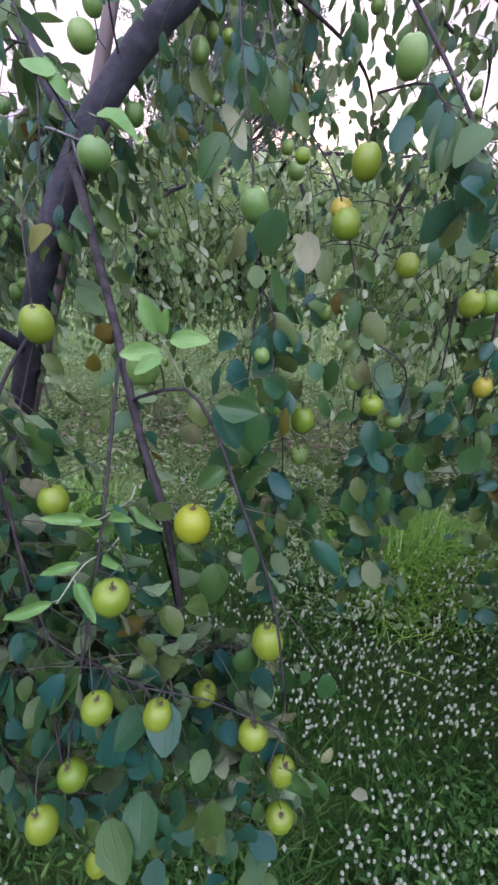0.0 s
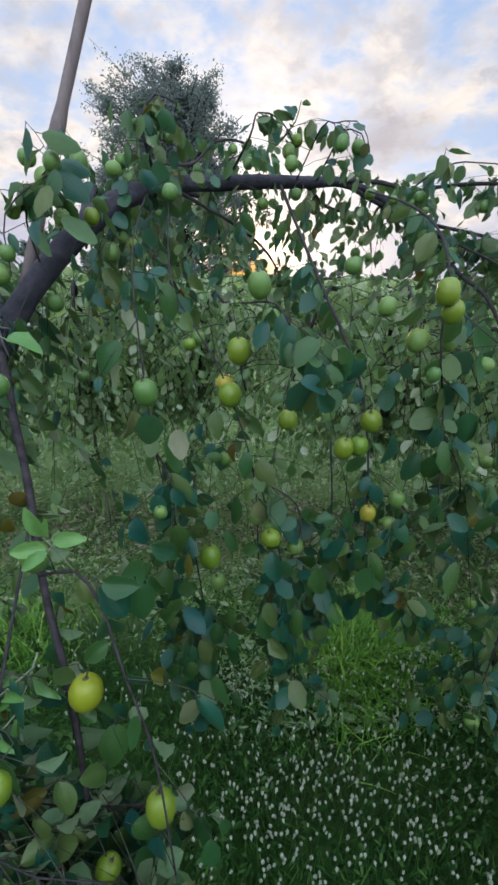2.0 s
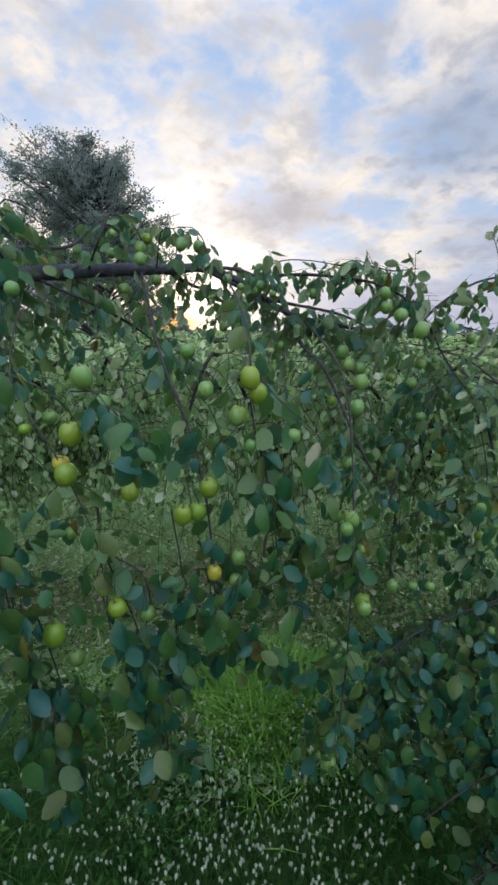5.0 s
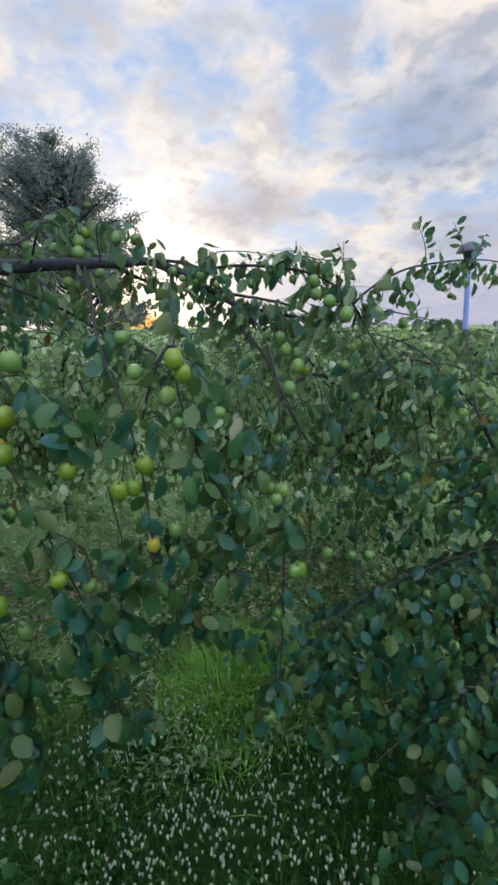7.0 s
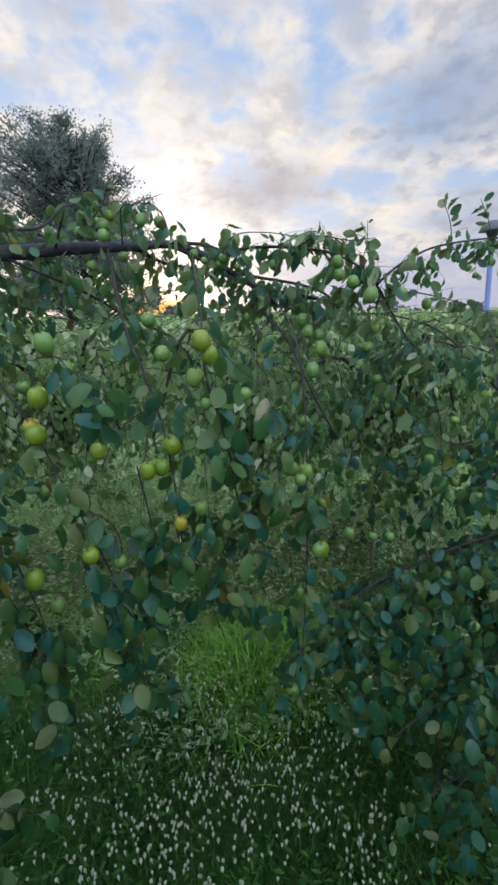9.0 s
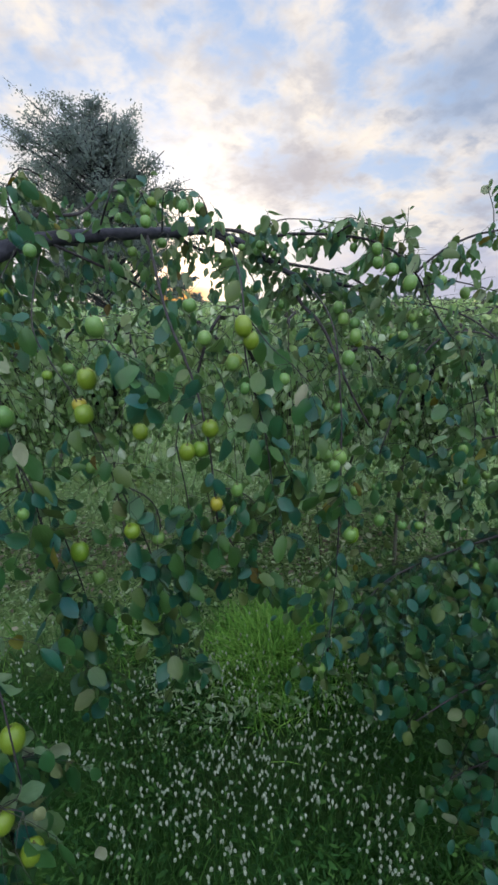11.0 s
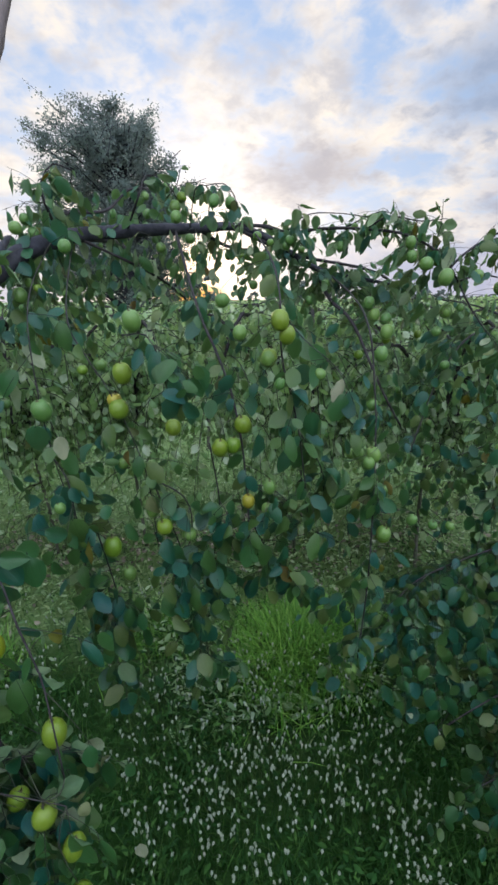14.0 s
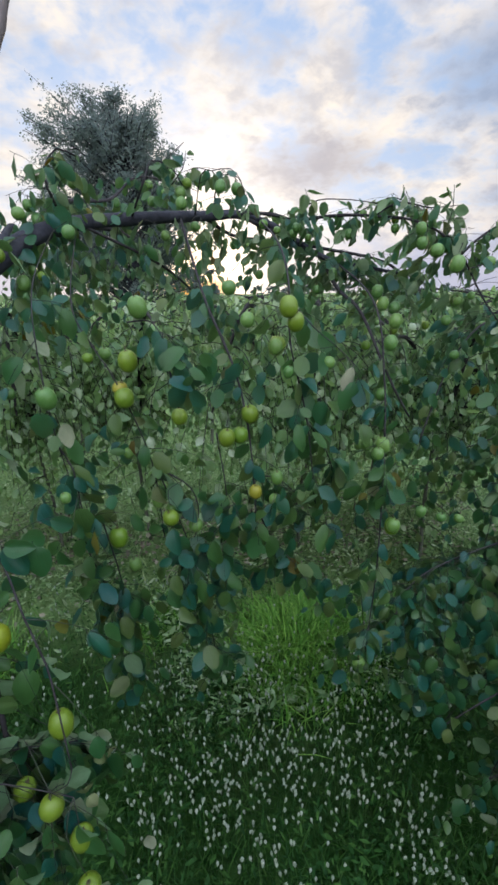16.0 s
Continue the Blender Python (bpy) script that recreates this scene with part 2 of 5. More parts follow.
PETAL = plain("white_flower_head", [(0.2, (0.12, 0.17, 0.11)), (0.7, (0.30, 0.35, 0.28))], 0.9, 200.0, rand=0.4)
BLUE_STEEL = plain("blue_painted_steel", [(0.3, (0.05, 0.09, 0.22)), (0.7, (0.07, 0.12, 0.27))], 0.45, 9.0)
DARK_STEEL = plain("dark_lamp_hood", [(0.3, (0.03, 0.035, 0.05)), (0.7, (0.06, 0.07, 0.09))], 0.5, 12.0)


def fruit_material(name, body, blush):
    m, g = material(name)
    pos = g.add("ShaderNodeTexCoord").outputs["Object"]
    z = g.add("ShaderNodeSeparateXYZ", {0: pos}).outputs[2]
    r = g.add("ShaderNodeObjectInfo").outputs["Random"]
    n = g.noise(g.vmath("ADD", pos, g.add("ShaderNodeCombineXYZ", {0: r, 1: r, 2: r}).outputs[0]), 26.0, 4)
    fac = g.math("ADD", g.math("MULTIPLY", n, 0.75), g.math("MULTIPLY", r, 0.45), None, True)
    base = g.mix(g.smooth(fac, 0.30, 0.85), (*body, 1), (*blush, 1))
    speck = g.smooth(g.noise(pos, 420.0, 1), 0.66, 0.72)
    base = g.mix(g.math("MULTIPLY", speck, 0.35), base, (0.42, 0.45, 0.20, 1))
    scar = g.smooth(g.noise(g.vmath("ADD", pos, g.add("ShaderNodeCombineXYZ", {0: r, 1: 0.3, 2: r}).outputs[0]), 70.0, 2), 0.70, 0.78)
    base = g.mix(g.math("MULTIPLY", scar, 0.6), base, (0.20, 0.13, 0.04, 1))
    p = g.add("ShaderNodeBsdfPrincipled", {"Base Color": base, "Roughness": 0.38, "Specular IOR Level": 0.35,
              "Subsurface Weight": 0.12, "Subsurface Radius": (0.02, 0.02, 0.006), "Subsurface Scale": 0.5,
              "Normal": g.add("ShaderNodeBump", {"Strength": 0.12, "Distance": 0.003, "Height": g.noise(pos, 60.0, 3)}).outputs[0]})
    finish(g, p.outputs[0])
    return m


FRUIT_MATS = {"green": fruit_material("green_fruit_skin", (0.046, 0.125, 0.030), (0.095, 0.178, 0.040)),
              "lime": fruit_material("lime_fruit_skin", (0.062, 0.140, 0.010), (0.108, 0.168, 0.014)),
              "yellow": fruit_material("yellow_fruit_skin", (0.155, 0.200, 0.010), (0.195, 0.218, 0.013)),
              "gold": fruit_material("golden_fruit_skin", (0.205, 0.200, 0.020), (0.235, 0.212, 0.024))}


def ground_material():
    m, g = material("weedy_ground")
    pos = g.add("ShaderNodeTexCoord").outputs["Object"]
    big = g.noise(pos, 0.55, 4)
    small = g.noise(pos, 16.0, 6, 0.7)
    soil = g.ramp(small, [(0.25, (0.026, 0.024, 0.015)), (0.55, (0.058, 0.054, 0.033)), (0.8, (0.12, 0.11, 0.07))])
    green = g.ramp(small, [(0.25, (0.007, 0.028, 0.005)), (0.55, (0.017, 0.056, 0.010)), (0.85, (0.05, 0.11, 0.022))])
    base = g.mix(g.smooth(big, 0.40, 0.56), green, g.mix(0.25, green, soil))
    # farther ground turns to meadow, paled to paint in the open-field light
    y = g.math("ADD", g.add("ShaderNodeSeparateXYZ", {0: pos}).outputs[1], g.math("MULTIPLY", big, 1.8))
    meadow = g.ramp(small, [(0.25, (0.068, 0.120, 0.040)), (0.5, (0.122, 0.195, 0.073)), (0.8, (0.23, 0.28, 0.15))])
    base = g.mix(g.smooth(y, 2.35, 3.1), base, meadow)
    bump = g.add("ShaderNodeBump", {"Strength": 0.8, "Distance": 0.02, "Height": small})
    finish(g, g.add("ShaderNodeBsdfPrincipled", {"Base Color": base, "Roughness": 0.95, "Specular IOR Level": 0.1, "Normal": bump.outputs[0]}).outputs[0])
    return m


GROUND = ground_material()


# ---------------- mesh helpers ----------------
def mesh_from(name, verts, faces, mats, index=None, uvs=None, smooth=True):
    """verts (n,3) and equal-sided faces (m,k) as arrays; uvs per vertex."""
    verts, faces = np.asarray(verts, "f"), np.asarray(faces, "i")
    me = bpy.data.meshes.new(name)
    k = faces.shape[1]
    me.vertices.add(len(verts))
    me.vertices.foreach_set("co", verts.ravel())
    me.loops.add(faces.size)
    me.loops.foreach_set("vertex_index", faces.ravel())
    me.polygons.add(len(faces))
    me.polygons.foreach_set("loop_start", np.arange(0, faces.size, k, dtype="i"))
    for mm in mats:
        me.materials.append(mm)
    if index is not None:
        me.polygons.foreach_set("material_index", np.asarray(index, "i"))
    me.polygons.foreach_set("use_smooth", np.full(len(faces), smooth))
    if uvs is not None:
        layer = me.uv_layers.new(name="UVMap")
        layer.data.foreach_set("uv", np.asarray(uvs, "f")[faces.ravel()].ravel())
    me.update(calc_edges=True)
    me.validate()
    return me


def thing(name, at, label, category, group="", kind=""):
    e = new(name)
    e.empty_display_size = 0.1
    e.location = at
    return tagged(e, label, category, group, kind)


def part(name, me, parent, label="", kind=""):
    ob = new(name, me)
    ob.parent = parent
    return tagged(ob, label, kind=kind)


def unit(v):
    v = np.asarray(v, float)
    return v / (np.linalg.norm(v) + 1e-9)


def spline(points, step=0.03):
    """A smooth line through control points."""
    p = np.asarray(points, float)
    p = np.vstack([2 * p[0] - p[1], p, 2 * p[-1] - p[-2]])
    out = []
    for a, b, c, d in zip(p[:-3], p[1:-2], p[2:-1], p[3:]):
        n = max(2, int(np.linalg.norm(c - b) / step))
        for t in np.arange(n) / n:
            out.append(0.5 * (2 * b + (c - a) * t + (2 * a - 5 * b + 4 * c - d) * t * t + (3 * b - a - 3 * c + d) * t ** 3))
    out.append(p[-2])
    return np.array(out)


def tube(line, r0, r1, sides=8, knots=0.0, rng=None, power=1.0):
    """A tapered round stem along a line: verts and quads."""
    line = np.asarray(line, float)
    n = len(line)
    tang = np.gradient(line, axis=0)
    tang /= np.linalg.norm(tang, axis=1)[:, None] + 1e-9
    ref = np.array((0.31, 0.17, 0.93)) if abs(tang[0][2]) < 0.9 else np.array((0.2, 0.95, 0.1))
    side = np.empty_like(line)
    for k in range(n):
        ref = ref - tang[k] * np.dot(ref, tang[k])
        ref /= np.linalg.norm(ref) + 1e-9
        side[k] = ref
    up = np.cross(side, tang)
    s = np.linspace(0, 1, n) ** power
    rad = r0 + (r1 - r0) * s
    if knots and rng:
        rad = rad * np.array([1 + knots * rng.uniform(-1, 1) + (knots * 2.2 if rng.random() < 0.07 else 0) for _ in range(n)])
    a = np.arange(sides) / sides * 2 * np.pi
    ring = np.cos(a)[None, :, None] * side[:, None, :] + np.sin(a)[None, :, None] * up[:, None, :]
    verts = (line[:, None, :] + ring * rad[:, None, None]).reshape(-1, 3)
    i, j = np.meshgrid(np.arange(n - 1), np.arange(sides), indexing="ij")
    jn = (j + 1) % sides
    faces = np.stack([i * sides + j, i * sides + jn, (i + 1) * sides + jn, (i + 1) * sides + j], -1).reshape(-1, 4)
    # close both ends with flat fans of quads onto a centre vertex
    c0, c1 = len(verts), len(verts) + 1
    verts = np.vstack([verts, line[0], line[-1]])
    ends = []
    for q in range(0, sides, 2):
        ends.append((c0, (q + 2) % sides, q + 1, q))
        b = (n - 1) * sides
        ends.append((c1, b + q, b + q + 1, b + (q + 2) % sides))
    return verts, np.vstack([faces, ends])


def join(pieces):
    """Several (verts, faces) as one."""
    vs, fs, o = [], [], 0
    for v, f in pieces:
        vs.append(v)
        fs.append(np.asarray(f) + o)
        o += len(v)
    return np.vstack(vs), np.vstack(fs)


def leaf_template(rows, width, fold, curl, twist=0.0, cols=5):
    """An oval leaf of length 1 along y, folded on its midrib, with an underside of its own and a short stalk."""
    v = 0.5 - 0.5 * np.cos(np.pi * np.linspace(0, 1, rows))
    w = width * np.sin(np.pi * np.clip(v, 0.012, 0.988) ** 0.82) ** 0.62
    top, uv = [], []
    for vi, wi in zip(v, w):
        for u in np.linspace(-1, 1, cols):
            z = fold * abs(u) ** 1.5 * wi - curl * vi * vi + 0.05 * fold * math.sin(9 * vi + 3 * u) + twist * u * wi * vi
            top.append((u * wi * (1 + 0.05 * math.sin(13 * vi + 2.5 * u)), vi, z))
            uv.append((u / 2 + 0.5, vi))
    top = np.array(top)
    f = []
    for r in range(rows - 1):
        for c in range(cols - 1):
            a = r * cols + c
            f.append((a, a + 1, a + cols + 1, a + cols))
    f = np.array(f)
    verts, faces, idx = top, f, np.zeros(len(f), int)
    under = top - np.array((0, 0, 0.016))
    # lift the underside's rim to the blade so that the leaf is a closed thin body
    rim = np.array([c in (0, cols - 1) for _ in range(rows) for c in range(cols)])
    under[rim] = top[rim] - np.array((0, 0, 0.004))
    verts = np.vstack([top, under])
    faces = np.vstack([f, f[:, [0, 3, 2, 1]] + len(top)])
    idx = np.concatenate([idx, np.ones(len(f), int)])
    uv = uv + uv
    stalk = np.array([(0, -0.20, 0.03), (0, 0.04, -0.01)]) if cols < 5 else np.array([(0, -0.20, 0.03), (0, -0.1, 0.012), (0, 0.04, -0.01)])
    sv, sf = tube(stalk, 0.014, 0.012, 4)
    faces = np.vstack([faces, sf[:4 * (len(stalk) - 1)] + len(verts)])
    verts = np.vstack([verts, sv])
    idx = np.concatenate([idx, np.full(4 * (len(stalk) - 1), 2)])
    uv = uv + [(0.5, 0.5)] * len(sv)
    return verts, faces, idx, np.array(uv)


SHAPES = ((0.36, 0.42, 0.34, 0.0), (0.40, -0.48, 0.46, 0.12), (0.33, 0.75, 0.22, 0.25), (0.39, 0.25, -0.22, -0.35), (0.35, -0.62, 0.60, -0.1))
NEAR_LEAVES = [leaf_template(7, *s) for s in SHAPES]
MASS_LEAVES = [leaf_template(5, *s, 3) for s in SHAPES]
YOUNG_LEAF = leaf_template(7, 0.15, 1.1, 0.30, 0.25)
BROAD_YOUNG_LEAF = leaf_template(7, 0.25, 0.5, 0.15, 0.15)


def simple_leaf(width, fold, curl):
    v = np.array((0, 0.3, 0.7, 1.0))
    w = np.array((0.10, 0.95, 0.85, 0.08)) * width
    verts = np.array([(u * wi, vi, fold * abs(u) * wi - curl * vi * vi) for vi, wi in zip(v, w) for u in (-1, 0, 1)])
    faces = np.array([(r * 3 + c, r * 3 + c + 1, r * 3 + c + 4, r * 3 + c + 3) for r in range(3) for c in range(2)])
    uv = np.array([(u / 2 + 0.5, vi) for vi in v for u in (-1, 0, 1)])
    return verts, faces, np.zeros(len(faces), int), uv


def far_leaf(width, fold):
    """A folded lozenge, for crowns far off."""
    verts = np.array([(0, 0, 0), (width, 0.45, fold), (0, 1.0, -fold), (-width, 0.5, fold), (0, 0.5, 0)])
    return verts, np.array([(0, 1, 2, 4), (0, 4, 2, 3)]), np.zeros(2, int), np.array([(0.5, 0), (1, 0.45), (0.5, 1), (0, 0.5), (0.5, 0.5)])


FAR_LEAVES = [far_leaf(0.36, 0.1), far_leaf(0.42, 0.2)]
WEED_LEAVES = [simple_leaf(0.15, 0.3, 0.2), simple_leaf(0.22, 0.2, 0.3), simple_leaf(0.10, 0.4, 0.1)]
ROW_LEAVES = [simple_leaf(0.36, 0.6, 0.15), simple_leaf(0.42, -0.4, 0.40), simple_leaf(0.33, 0.9, -0.1)]
LEAF_SLOTS = [LEAF_TOP, LEAF_UNDER, FINE_TWIG, YOUNG_TOP, YOUNG_UNDER, YOUNG_TWIG, DRY_LEAF, DRY_LEAF, TWIG, YOUNG_TOP, YOUNG_UNDER, YOUNG_TWIG, RUSTY_LEAF, RUSTY_LEAF, TWIG]


def frame_of(d, n):
    d = unit(d)
    n = unit(np.asarray(n) - d * np.dot(n, d))
    return np.cross(d, n), d, n


def joined_leaves(name, leaves, templates, mats, parent, base, kinds=True):
    """All leaves (origin, along, normal, size, kind) in one mesh."""
    vs, fs, ix, uvs, o = [], [], [], [], 0
    for ti, (tv, tf, tidx, tuv) in enumerate(templates):
        sel = leaves[ti::len(templates)]
        if not sel:
            continue
        basis = np.array([np.stack(frame_of(q[1], q[2])) * q[3] for q in sel])
        org = np.array([q[0] for q in sel]) - np.asarray(base)
        v = np.einsum("vk,lkc->lvc", tv, basis) + org[:, None, :]
        m, k = len(sel), len(tv)
        vs.append(v.reshape(-1, 3))
        fs.append((tf[None] + (np.arange(m) * k)[:, None, None]).reshape(-1, 4) + o)
        kind = np.array([q[4] for q in sel]) if kinds else np.zeros(m, int)
        ix.append((tidx[None] + 3 * kind[:, None]).ravel())
        uvs.append(np.tile(tuv, (m, 1)))
        o += m * k
    me = mesh_from(name, np.vstack(vs), np.vstack(fs), mats, np.concatenate(ix), np.vstack(uvs))
    return part(name, me, parent, kind="stuff")


def single_leaves(leaves, parent, base):
    """Leaves as parts of their own, on shared meshes."""
    store = {}
    for i, (o, d, n, s, kind) in enumerate(leaves):
        ti = -1 if kind in (1, 3) else i % len(NEAR_LEAVES)
        if (ti, kind) not in store:
            tv, tf, tidx, tuv = BROAD_YOUNG_LEAF if kind == 3 else YOUNG_LEAF if ti == -1 else NEAR_LEAVES[ti]
            store[ti, kind] = mesh_from("leaf", tv, tf, LEAF_SLOTS[3 * kind:3 * kind + 3], tidx, tuv)
        ob = part("leaf", store[ti, kind], parent)
        x, y, z = frame_of(d, n)
        m = Matrix((x, y, z)).transposed().to_4x4()
        ob.matrix_basis = Matrix.Translation(np.asarray(o) - np.asarray(base)) @ m @ Matrix.Scale(s, 4)


# ---------------- fruit ----------------
def fruit_mesh(name, long, mat):
    """A plump oval fruit of diameter 1 with a dimple at the stalk and a small scar below."""
    rings, seg = 11, 16
    prof = []
    for i in range(rings):
        a = math.pi * i / (rings - 1)
        r = 0.5 * math.sin(a) ** 0.92 if 0 < i < rings - 1 else 0.02
        z = 0.5 * long * math.cos(a)
        if i == 0:
            z -= 0.10
        elif i == 1:
            z -= 0.015
        if i == rings - 1:
            z += 0.03
        prof.append((r, z))
    v = [(r * math.cos(t) * (1 + 0.015 * math.sin(3 * t)), r * math.sin(t), z) for r, z in prof for t in np.arange(seg) / seg * 2 * np.pi]
    f = [(i * seg + j, (i + 1) * seg + j, (i + 1) * seg + (j + 1) % seg, i * seg + (j + 1) % seg) for i in range(rings - 1) for j in range(seg)]
    return mesh_from(name, v, f, [mat])


FRUIT = {(k, s): fruit_mesh("fruit", l, m) for k, m in FRUIT_MATS.items() for s, l in enumerate((0.98, 1.10, 1.22))}
STALK_MESH = mesh_from("stalk", *tube(spline([(0, 0, 0.40), (0.01, 0.02, 0.5), (0.05, 0.03, 0.60), (0.03, 0.0, 0.68)], 0.08), 0.034, 0.020, 6), [CALYX])
EYE_MESH = mesh_from("calyx", *tube(np.array([(0, 0, 0.40), (0, 0, 0.425), (0, 0, 0.435)]), 0.12, 0.07, 8), [CALYX])


def add_fruit(at, size, tone, parent, base, rng, lean=18):
    k = rng.randrange(3)
    ob = part("fruit", FRUIT[tone, k], parent)
    p = np.asarray(at) - np.asarray(base)
    ob.matrix_basis = pose(*p, rng.uniform(-lean, lean), rng.uniform(-lean, lean), rng.uniform(0, 360)) @ Matrix.Scale(size, 4)
    # the dimple sits higher on a longer fruit
    for name, me in (("stalk", STALK_MESH), ("calyx", EYE_MESH)):
        part(name, me, ob).matrix_basis = Matrix.Translation((0, 0, 0.06 * k))
    return ob


# ---------------- shoots ----------------
def droop(rng, start, azimuth, rise, length, sag=2.6, wander=0.25, step=0.035):
    """A twig that springs out of a limb and bends down under its load."""
    d = np.array((math.cos(azimuth), math.sin(azimuth), rise))
    d = unit(d)
    p = np.array(start, float)
    line = [p.copy()]
    for _ in range(int(length / step)):
        d = unit(d + np.array((rng.gauss(0, wander), rng.gauss(0, wander), -sag + rng.gauss(0, wander))) * step * 1.6)
        p = p + d * step
        if p[2] < 0.12:
            break
        line.append(p.copy())
    return np.array(line)


def dress(rng, line, leaves, spacing=0.03, size=0.05, first=0.08, hang=1.0, dry=0.02, fruits=None, fruit_odds=0.0, heart=None):
    """Leaves set left and right along a twig, hanging from it."""
    seg = np.linalg.norm(np.diff(line, axis=0), axis=1)
    run = np.concatenate([[0], np.cumsum(seg)])
    total, s, flip = run[-1], first * run[-1], 1
    size, spacing = 1.09 * size, 1.06 * spacing
    while s < total:
        i = min(len(line) - 2, int(np.searchsorted(run, s)) - 1)
        i = max(i, 0)
        t = (s - run[i]) / max(seg[i], 1e-6)
        p = line[i] + (line[i + 1] - line[i]) * t
        tan = unit(line[i + 1] - line[i])
        out = unit(np.cross(tan, (rng.gauss(0, 0.5), rng.gauss(0, 0.5), 1.0))) * flip
        d = unit(0.35 * tan + 0.75 * out + np.array((rng.gauss(0, 0.3), rng.gauss(0, 0.3), -hang + rng.gauss(0, 0.3))))
        a = rng.uniform(0, 2 * math.pi)
        n = np.array((math.cos(a), math.sin(a), rng.uniform(-0.1, 0.9)))
        if heart is not None:
            lift = heart[2] if len(heart) > 2 else 0.0
            # blades turn their upper face outwards, to the light
            n = 0.55 * n + unit((p[0] - heart[0], p[1] - heart[1], 0.35 + lift * min(0.6, max(0.0, 1.6 - p[2]))))
        z = size * rng.uniform(0.55, 1.15) * (0.75 if s > 0.92 * total else 1)
        leaves.append((p + d * 0.2 * z, d, n, z, 2 if rng.random() < dry else 4 if rng.random() < 0.3 * dry else 0))
        if fruits is not None and rng.random() < fruit_odds:
            fruits.append((p + np.array((rng.gauss(0, 0.008), rng.gauss(0, 0.008), -0.032)), rng.uniform(0.022, 0.036), "green" if rng.random() < 0.9 else "lime"))
        flip = -flip
        s += spacing * rng.uniform(0.6, 1.5)


# ---------------- ground ----------------
def make_ground():
    near = np.arange(-6, 10.01, 0.25)
    far = np.array([14, 20, 30, 50, 90, 160, 300, 700, 1500, 3000])
    xs = np.concatenate([2 - far[::-1] - 8, near, 2 + far + 8])
    v = np.array([(x, y, 0.03 * noise.noise((x * 0.9, y * 0.9, 0.0)) * (1 if abs(x) < 12 and abs(y) < 12 else 0)) for y in xs for x in xs])
    n = len(xs)
    f = [(r * n + c, r * n + c + 1, (r + 1) * n + c + 1, (r + 1) * n + c) for r in range(n - 1) for c in range(n - 1)]
    ob = new("ground", mesh_from("ground", v, f, [GROUND]))
    tagged(ob, "weedy orchard soil with short green growth", "ground", kind="structure")


make_ground()


# ---------------- the jujube tree in front, tied to its pole ----------------
def stem_part(name, points, r0, r1, mat, parent, base, rng, sides=10, knots=0.05, step=0.03, power=1.0):
    line = spline(points, step)
    v, f = tube(line, r0, r1, sides, knots, rng, power)
    part(name, mesh_from(name, v - np.asarray(base), f, [mat]), parent)
    return line


def grow_along(rng, line, lo, hi, count, azimuth, spread, rise, length, leaves, twigs, fruits, spacing=0.03, size=0.05, odds=0.03, sag=2.6, hang=1.0, heart=None, dry=0.02):
    """Drooping twigs sprung from a stretch of a limb."""
    for _ in range(count):
        i = int((lo + (hi - lo) * rng.random()) * (len(line) - 1))
        a = radians(rng.uniform(azimuth - spread, azimuth + spread))
        ln = droop(rng, line[i], a, rng.uniform(*rise), rng.uniform(*length), sag * rng.uniform(0.7, 1.3))
        if len(ln) < 4:
            continue
        twigs.append(tube(ln, 0.0008, 0.0004, 4))
        dress(rng, ln, leaves, spacing, size, fruits=fruits, fruit_odds=odds, hang=hang, heart=heart, dry=dry)


def hang_fruit(rng, spots, tone, nodes, twigs, fruits, size):
    """Fruit at its place, on a thin twig from the nearest stem above it."""
    for x, y, z in spots:
        p = np.array((x, y, z))
        d = nodes - (p + np.array((0, 0, 0.05)))
        k = np.argmin((d ** 2).sum(1) + 0.05 * np.maximum(0, -d[:, 2]))
        top = p + np.array((0, 0, size * 0.75))
        a = nodes[k]
        mid = (a + top) / 2 + np.array((rng.gauss(0, 0.01), rng.gauss(0, 0.01), 0.3 * np.linalg.norm(a - top) * 0.4))
        twigs.append(tube(spline([a, mid, top], 0.03), 0.0010, 0.0007, 4))
        fruits.append((p, size * rng.uniform(0.94, 1.06), tone))


# the open aisle between the rows, towards which the fruit hangs out
AISLE = ((0.0, 0.0, 1.78), (0.14, -0.14, 1.88), (0.28, -0.27, 1.93))


def clear_of_fruit(leaves, fruits, heart):
    """Heavy fruit hangs on the outside of the crown: leaves outward of it are pushed aside."""
    mids = np.array([np.asarray(q[0]) + unit(q[1]) * q[3] * 0.5 for q in leaves])
    keep = np.ones(len(leaves), bool)
    for at, size, _ in fruits:
        p = np.asarray(at)
        out = unit((p[0] - heart[0], p[1] - heart[1] - 0.8, 0.15))
        s = np.clip((mids - p) @ out, 0, 0.30)
        keep &= np.linalg.norm(mids - (p + s[:, None] * out), axis=1) > 0.7 * size + 0.014
        for gap in AISLE:
            out = unit(np.asarray(gap) - p)
            s = np.clip((mids - p) @ out, 0, 0.45)
            keep &= np.linalg.norm(mids - (p + s[:, None] * out), axis=1) > 0.62 * size + 0.014
    return [q for q, k in zip(leaves, keep) if k or q[4] in (1, 3)]


